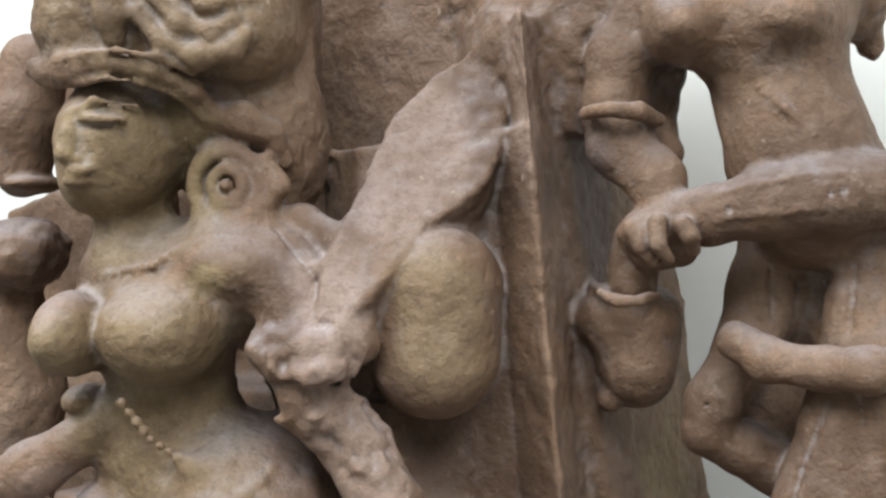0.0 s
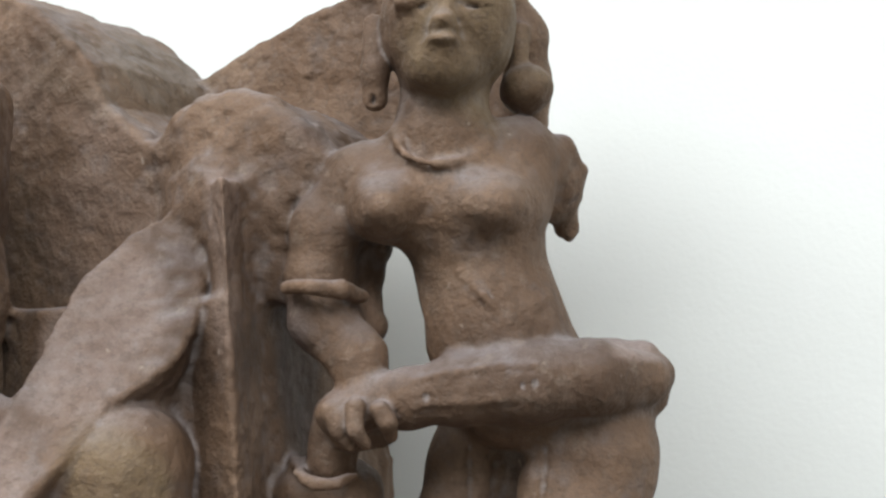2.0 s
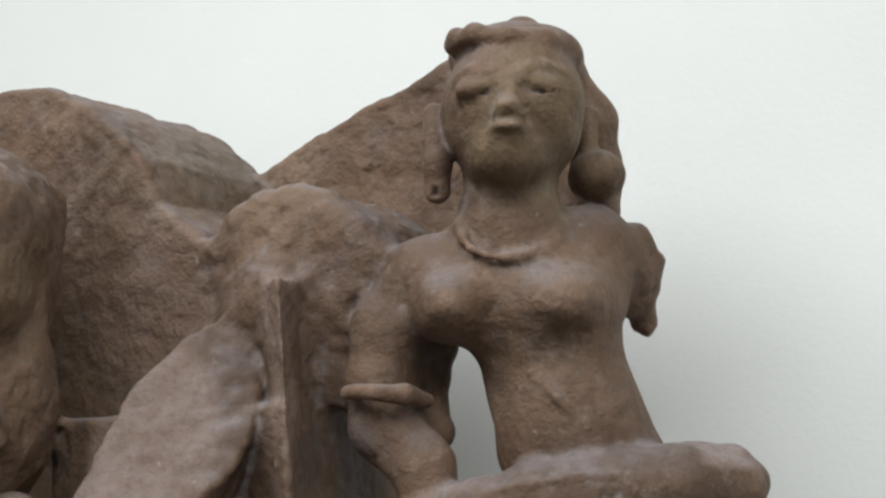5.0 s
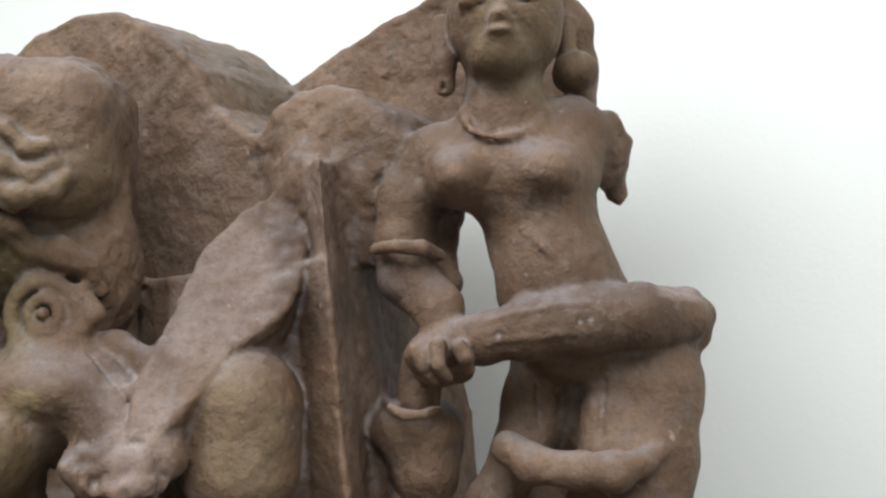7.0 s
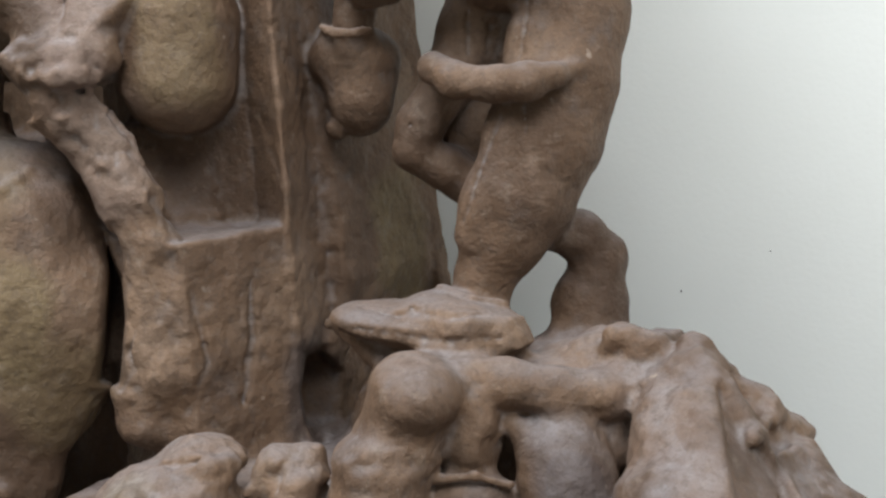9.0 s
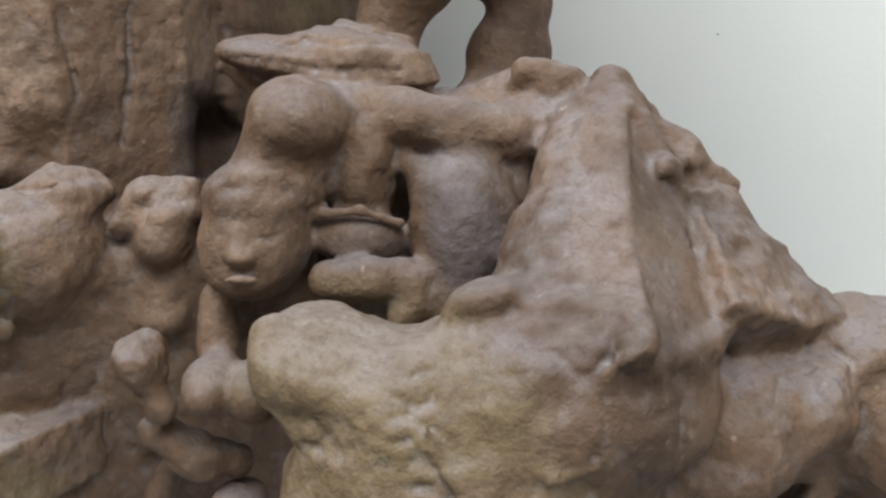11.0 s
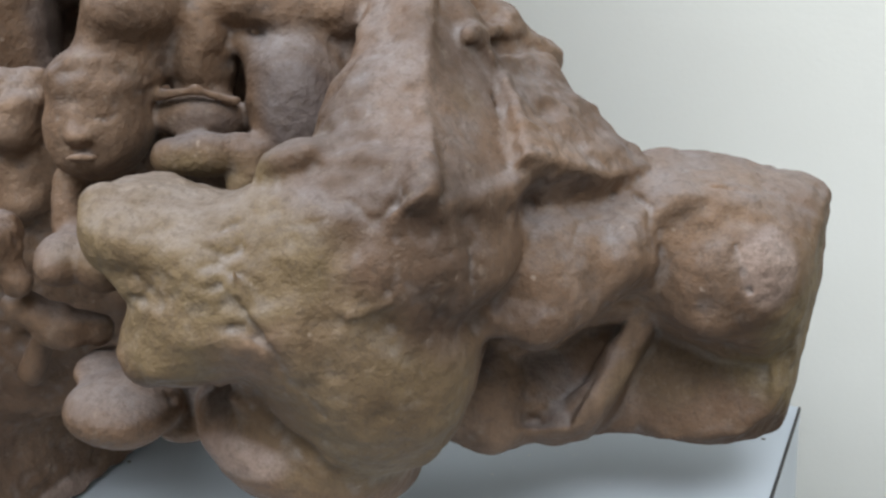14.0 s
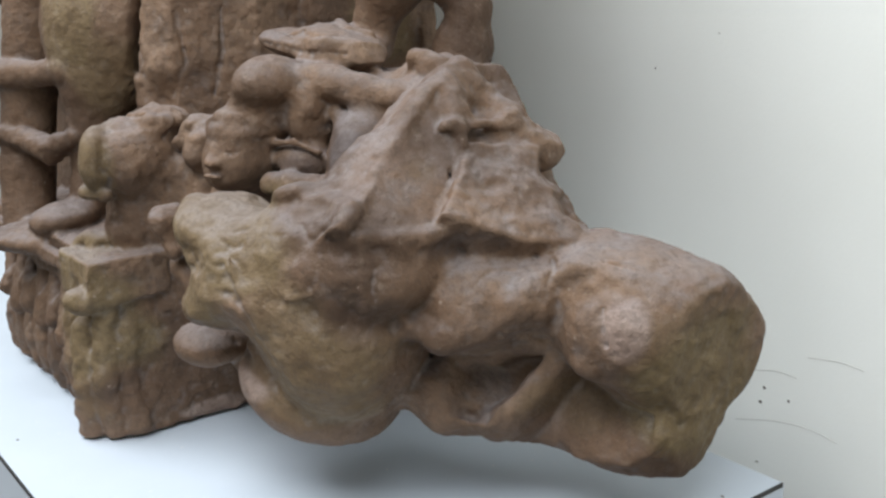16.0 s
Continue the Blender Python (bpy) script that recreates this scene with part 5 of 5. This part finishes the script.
# base: corner posts and bracket
tube(((-0.0609, 0.5385, 0.1344, 0.0158), (-0.061, 0.5302, 0.0725, 0.0171), (-0.0627, 0.5422, 0.0136, 0.02)), k=0.006, rough=0.005)
tube(((-0.014, 0.5509, 0.1368, 0.012), (-0.019, 0.5506, 0.0713, 0.0147), (-0.0135, 0.5539, 0.0175, 0.0161)), k=0.006, rough=0.005)
ell((-0.036, 0.5164, 0.1794), (0.0234, 0.02, 0.0164), (-15.0441, 0.676, 24.1935), k=0.006, rough=0.006)
ell((-0.0678, 0.5951, 0.2265), (0.0342, 0.03, 0.0149), (-15.0441, 0.676, 24.1935), k=0.01, rough=0.005)
# dwarf: round grey belly
ell((0.284, 0.5955, 0.338), (0.0367, 0.04, 0.0534), (-18.7022, 1.7997, -4.9986), k=0.015)
ell((0.2884, 0.458, 0.3267), (0.0244, 0.03, 0.014), (-19.1561, -12.3977, -0.1242), k=0.01)
tint(2, (0.2872, 0.5692, 0.3449), (0.035, 0.07, 0.055), 0.7)
# pale lime along the foot of the base
tint(1, (0.0394, 0.6272, 0.0147), (0.035, 0.06, 0.01), 0.9)
tint(1, (0.2303, 0.4244, 0.1448), (0.03, 0.06, 0.012), 0.9)
# worn and weathered patches
tint(1, (0.3565, 0.4619, 0.3614), (0.022, 0.06, 0.06), 0.35)
tint(0, (0.3059, 0.3816, 0.223), (0.05, 0.06, 0.05), 0.5)
tint(0, (0.5331, 0.4972, 0.1301), (0.05, 0.06, 0.03), 0.35)
tint(2, (0.4391, 0.4886, 0.2879), (0.04, 0.05, 0.012), 0.35)
tint(0, (-0.1128, 0.6733, 0.4134), (0.05, 0.06, 0.06), 0.5)
tint(0, (-0.134, 0.6556, 0.4832), (0.03, 0.06, 0.06), 0.7)
tint(0, (0.1608, 0.874, 0.465), (0.025, 0.06, 0.03), 0.6)
tint(0, (-0.1596, 0.6954, 0.7286), (0.018, 0.05, 0.014), 0.9)
tint(0, (-0.2186, 0.7093, 0.5971), (0.04, 0.05, 0.03), 0.7)
tint(1, (-0.2976, 0.7132, 0.5928), (0.025, 0.05, 0.014), 0.4)
# attendant: stitched seams on sleeve and sash
beads(((0.2033, 0.6945, 0.7481), (0.2206, 0.6701, 0.7517), (0.2401, 0.6629, 0.7528), (0.2639, 0.6731, 0.753), (0.2809, 0.6707, 0.7548)), 0.0024, 0.0062, k=0.0015, cut=True)
tube(((0.1978, 0.7008, 0.7589, 0.0011), (0.2255, 0.689, 0.7638, 0.0011), (0.2533, 0.6836, 0.766, 0.0011), (0.2756, 0.674, 0.7662, 0.0007)), k=0.004)
tube(((0.1959, 0.6971, 0.7419, 0.0011), (0.2234, 0.6864, 0.7442, 0.0011), (0.2509, 0.6801, 0.7447, 0.0011), (0.2806, 0.672, 0.7458, 0.0007)), k=0.004)
tube(((0.2226, 0.7101, 0.8413, 0.0015), (0.2357, 0.7148, 0.8272, 0.0015), (0.2487, 0.7032, 0.8114, 0.0015), (0.2616, 0.7002, 0.7959, 0.0015), (0.2733, 0.6997, 0.7835, 0.0011)), k=0.003)
beads(((0.2222, 0.708, 0.8411), (0.2352, 0.7126, 0.827), (0.2482, 0.701, 0.8112), (0.261, 0.6981, 0.7958), (0.2728, 0.6975, 0.7835)), 0.002, 0.006, k=0.0015, cut=True)
beads(((0.2774, 0.6928, 0.619), (0.2769, 0.6852, 0.594)), 0.0015, 0.005, k=0.0015, cut=True)
beads(((0.1961, 0.7458, 0.6315), (0.1795, 0.7413, 0.5945)), 0.0015, 0.005, k=0.0015, cut=True)
# deep gaps beside the strut and under the shelf
plate((-0.0522, 0.6301, 0.4892), (-12.0828, 9.8681, 12.2637), ((-0.0115, 0.0619), (0.0043, 0.0283), (0.0114, -0.0051), (0.0109, -0.0576), (-0.0051, -0.0572), (-0.0048, -0.0051), (-0.0051, 0.0349)), 0.175, 0.006, k=0.008, rough=0.003, cut=True)
plate((0.1051, 0.6747, 0.3985), (-13.4045, 4.6658, 7.4985), ((-0.0019, 0.0371), (0.019, 0.0163), (0.0208, 0.0006), (0.0124, -0.0271), (0.0005, -0.0322), (-0.0149, -0.0269), (-0.0203, 0.0006), (-0.0156, 0.0317)), 0.1532, 0.01, k=0.012, rough=0.003, cut=True)
tube(((0.184, 0.4872, 0.1647, 0.0035), (0.2077, 0.4875, 0.1722, 0.0043), (0.2342, 0.4271, 0.1945, 0.0039), (0.2435, 0.4278, 0.1804, 0.0029)), k=0.006, cut=True)
# ochre skin, pale breaks, dark crust, and some light and shade painted in
tint(0, (0.211, 0.44, 0.289), (0.113, 0.12, 0.07), 0.7)
tint(0, (0.318, 0.42, 0.185), (0.071, 0.1, 0.071), 0.55)
tint(0, (0.639, 0.53, 0.16), (0.066, 0.09, 0.086), 0.9)
tint(0, (-0.211, 0.7, 0.813), (0.068, 0.1, 0.08), 0.8)
tint(0, (-0.211, 0.68, 0.66), (0.085, 0.1, 0.09), 0.7)
tint(0, (-0.067, 0.52, 0.156), (0.091, 0.12, 0.103), 0.8)
tint(0, (-0.033, 0.54, 0.337), (0.031, 0.05, 0.056), 0.7)
tint(1, (-0.017, 0.76, 0.806), (0.046, 0.08, 0.08), 0.55)
tint(1, (-0.069, 0.69, 0.695), (0.027, 0.08, 0.058), 0.6)
tint(1, (0.588, 0.46, 0.225), (0.022, 0.06, 0.026), 0.9)
tint(1, (-0.064, 0.68, 0.598), (0.04, 0.05, 0.071), 0.5)
tint(2, (0.286, 0.58, 0.339), (0.029, 0.07, 0.045), 0.85)
# Recess beside the mask, with its shade painted in.
tint(2, (0.217, 0.58, 0.334), (0.029, 0.05, 0.016), 0.5)
tint(0, (-0.01, 1, 1.016), (0.072, 0.12, 0.054), 0.5)
tint(2, (-0.01, 1, 1.016), (0.072, 0.12, 0.054), 0.35)
tint(0, (0.166, 0.9, 0.499), (0.04, 0.06, 0.08), 0.7)
# Right flank of the pillar top, its shade painted in dark.
tint(2, (0.13, 0.84, 0.93), (0.031, 0.06, 0.041), 0.6)
tint(0, (-0.16, 0.68, 0.501), (0.04, 0.06, 0.089), 0.6)
tint(0, (0.262, 0.7, 0.983), (0.068, 0.08, 0.054), 0.45)
tint(0, (0.002, 0.69, 0.693), (0.038, 0.06, 0.058), 0.5)
tint(0, (-0.167, 0.72, 0.907), (0.114, 0.1, 0.053), 0.4)
# Highlight on top of the attendant's hip, painted pale.
tint(1, (0.353, 0.72, 0.77), (0.037, 0.05, 0.011), 0.9)
# Lit strip along the pillar's edge, painted paler.
tint(1, (0.073, 0.74, 0.88), (0.014, 0.05, 0.101), 0.35)
tint(1, (-0.048, 0.85, 0.893), (0.062, 0.06, 0.103), 0.25)
tint(0, (0.385, 0.54, 0.322), (0.028, 0.08, 0.036), 0.5)
tint(1, (0.34, 0.56, 0.368), (0.028, 0.08, 0.079), 0.3)
# Shaded flank lower on the pillar, darkened in the colour.
tint(2, (0.125, 0.82, 0.769), (0.02, 0.08, 0.08), 0.5)
# Hollow beside the lower pillar, its shadow put into the colour.
tint(2, (0.087, 0.74, 0.382), (0.027, 0.08, 0.055), 0.6)


def skin():
    """The surface of the melted solids, as one mesh."""
    f = FIELD
    for i in range(3):
        idx = [slice(None)] * 3
        for e in (0, -1):
            idx[i] = e
            f[tuple(idx)] = 0.05
    f += CHIPS * 0.0026
    near = f < 0
    cx = near[:-1, :-1, :-1].astype(np.uint8)
    total = np.zeros_like(cx)
    for i in (0, 1):
        for j in (0, 1):
            for k in (0, 1):
                total += near[i : i + cx.shape[0], j : j + cx.shape[1], k : k + cx.shape[2]]
    active = (total > 0) & (total < 8)
    cells = np.argwhere(active)
    index = np.full(active.shape, -1, np.int32)
    index[active] = np.arange(len(cells))
    acc, cnt = np.zeros((len(cells), 3)), np.zeros(len(cells))
    corner = [(i, j, k) for i in (0, 1) for j in (0, 1) for k in (0, 1)]
    val = {c: f[cells[:, 0] + c[0], cells[:, 1] + c[1], cells[:, 2] + c[2]] for c in corner}
    for c in corner:
        for ax in range(3):
            if c[ax]:
                continue
            d = list(c)
            d[ax] = 1
            va, vb = val[c], val[tuple(d)]
            hit = (va < 0) != (vb < 0)
            t = np.where(hit, va / np.where(hit, va - vb, 1), 0)
            p = np.tile(np.array(c, float), (len(cells), 1))
            p[:, ax] += t
            acc += p * hit[:, None]
            cnt += hit
    verts = LOW + STEP * (cells + acc / cnt[:, None])
    quads = []
    for ax in range(3):
        lo = [slice(1, -1)] * 3
        a = [slice(1, -1)] * 3
        a[ax], lo[ax] = slice(1, None), slice(0, -1)
        one, two = near[tuple(lo)], near[tuple(a)]
        for flip, where in ((False, one & ~two), (True, ~one & two)):
            e = np.argwhere(where) + [0 if i == ax else 1 for i in range(3)]
            u, v = [i for i in range(3) if i != ax]
            ring = []
            for du, dv in ((0, 0), (-1, 0), (-1, -1), (0, -1)):
                q = e.copy()
                q[:, u] += du
                q[:, v] += dv
                ring.append(index[q[:, 0], q[:, 1], q[:, 2]])
            ring = np.stack(ring, 1)
            if flip != (ax == 1):
                ring = ring[:, ::-1]
            quads.append(ring)
    quads = np.concatenate(quads)
    quads = quads[(quads >= 0).all(1)]
    return verts, quads


def stele():
    verts, quads = skin()
    me = bpy.data.meshes.new("stone_sculpture")
    me.vertices.add(len(verts))
    me.vertices.foreach_set("co", verts.astype(np.float32).ravel())
    me.loops.add(quads.size)
    me.loops.foreach_set("vertex_index", quads.astype(np.int32).ravel())
    me.polygons.add(len(quads))
    me.polygons.foreach_set("loop_start", np.arange(0, quads.size, 4, dtype=np.int32))
    me.polygons.foreach_set("use_smooth", np.ones(len(quads), bool))
    me.update(calc_edges=True)
    tint = np.zeros((len(verts), 4), np.float32)
    tint[:, 3] = 1
    wob = np.sin(verts @ (61, 23, 37)) + np.sin(verts @ (-29, 67, 41)) + np.sin(verts @ (17, -43, 83))
    for channel, c, r, amount in TINTS:
        d = np.sqrt((((verts - c) / r) ** 2).sum(1)) + 0.10 * wob
        tint[:, channel] = np.maximum(tint[:, channel], amount * np.clip((1.15 - d) / 0.4, 0, 1))
    at = me.color_attributes.new("patina_shade", "FLOAT_COLOR", "POINT")
    at.data.foreach_set("color", tint.ravel())
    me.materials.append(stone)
    ob = new("stone_sculpture", me)
    return tagged(ob, "broken red sandstone relief of standing figures on a white plinth", "sculpture")


stele()
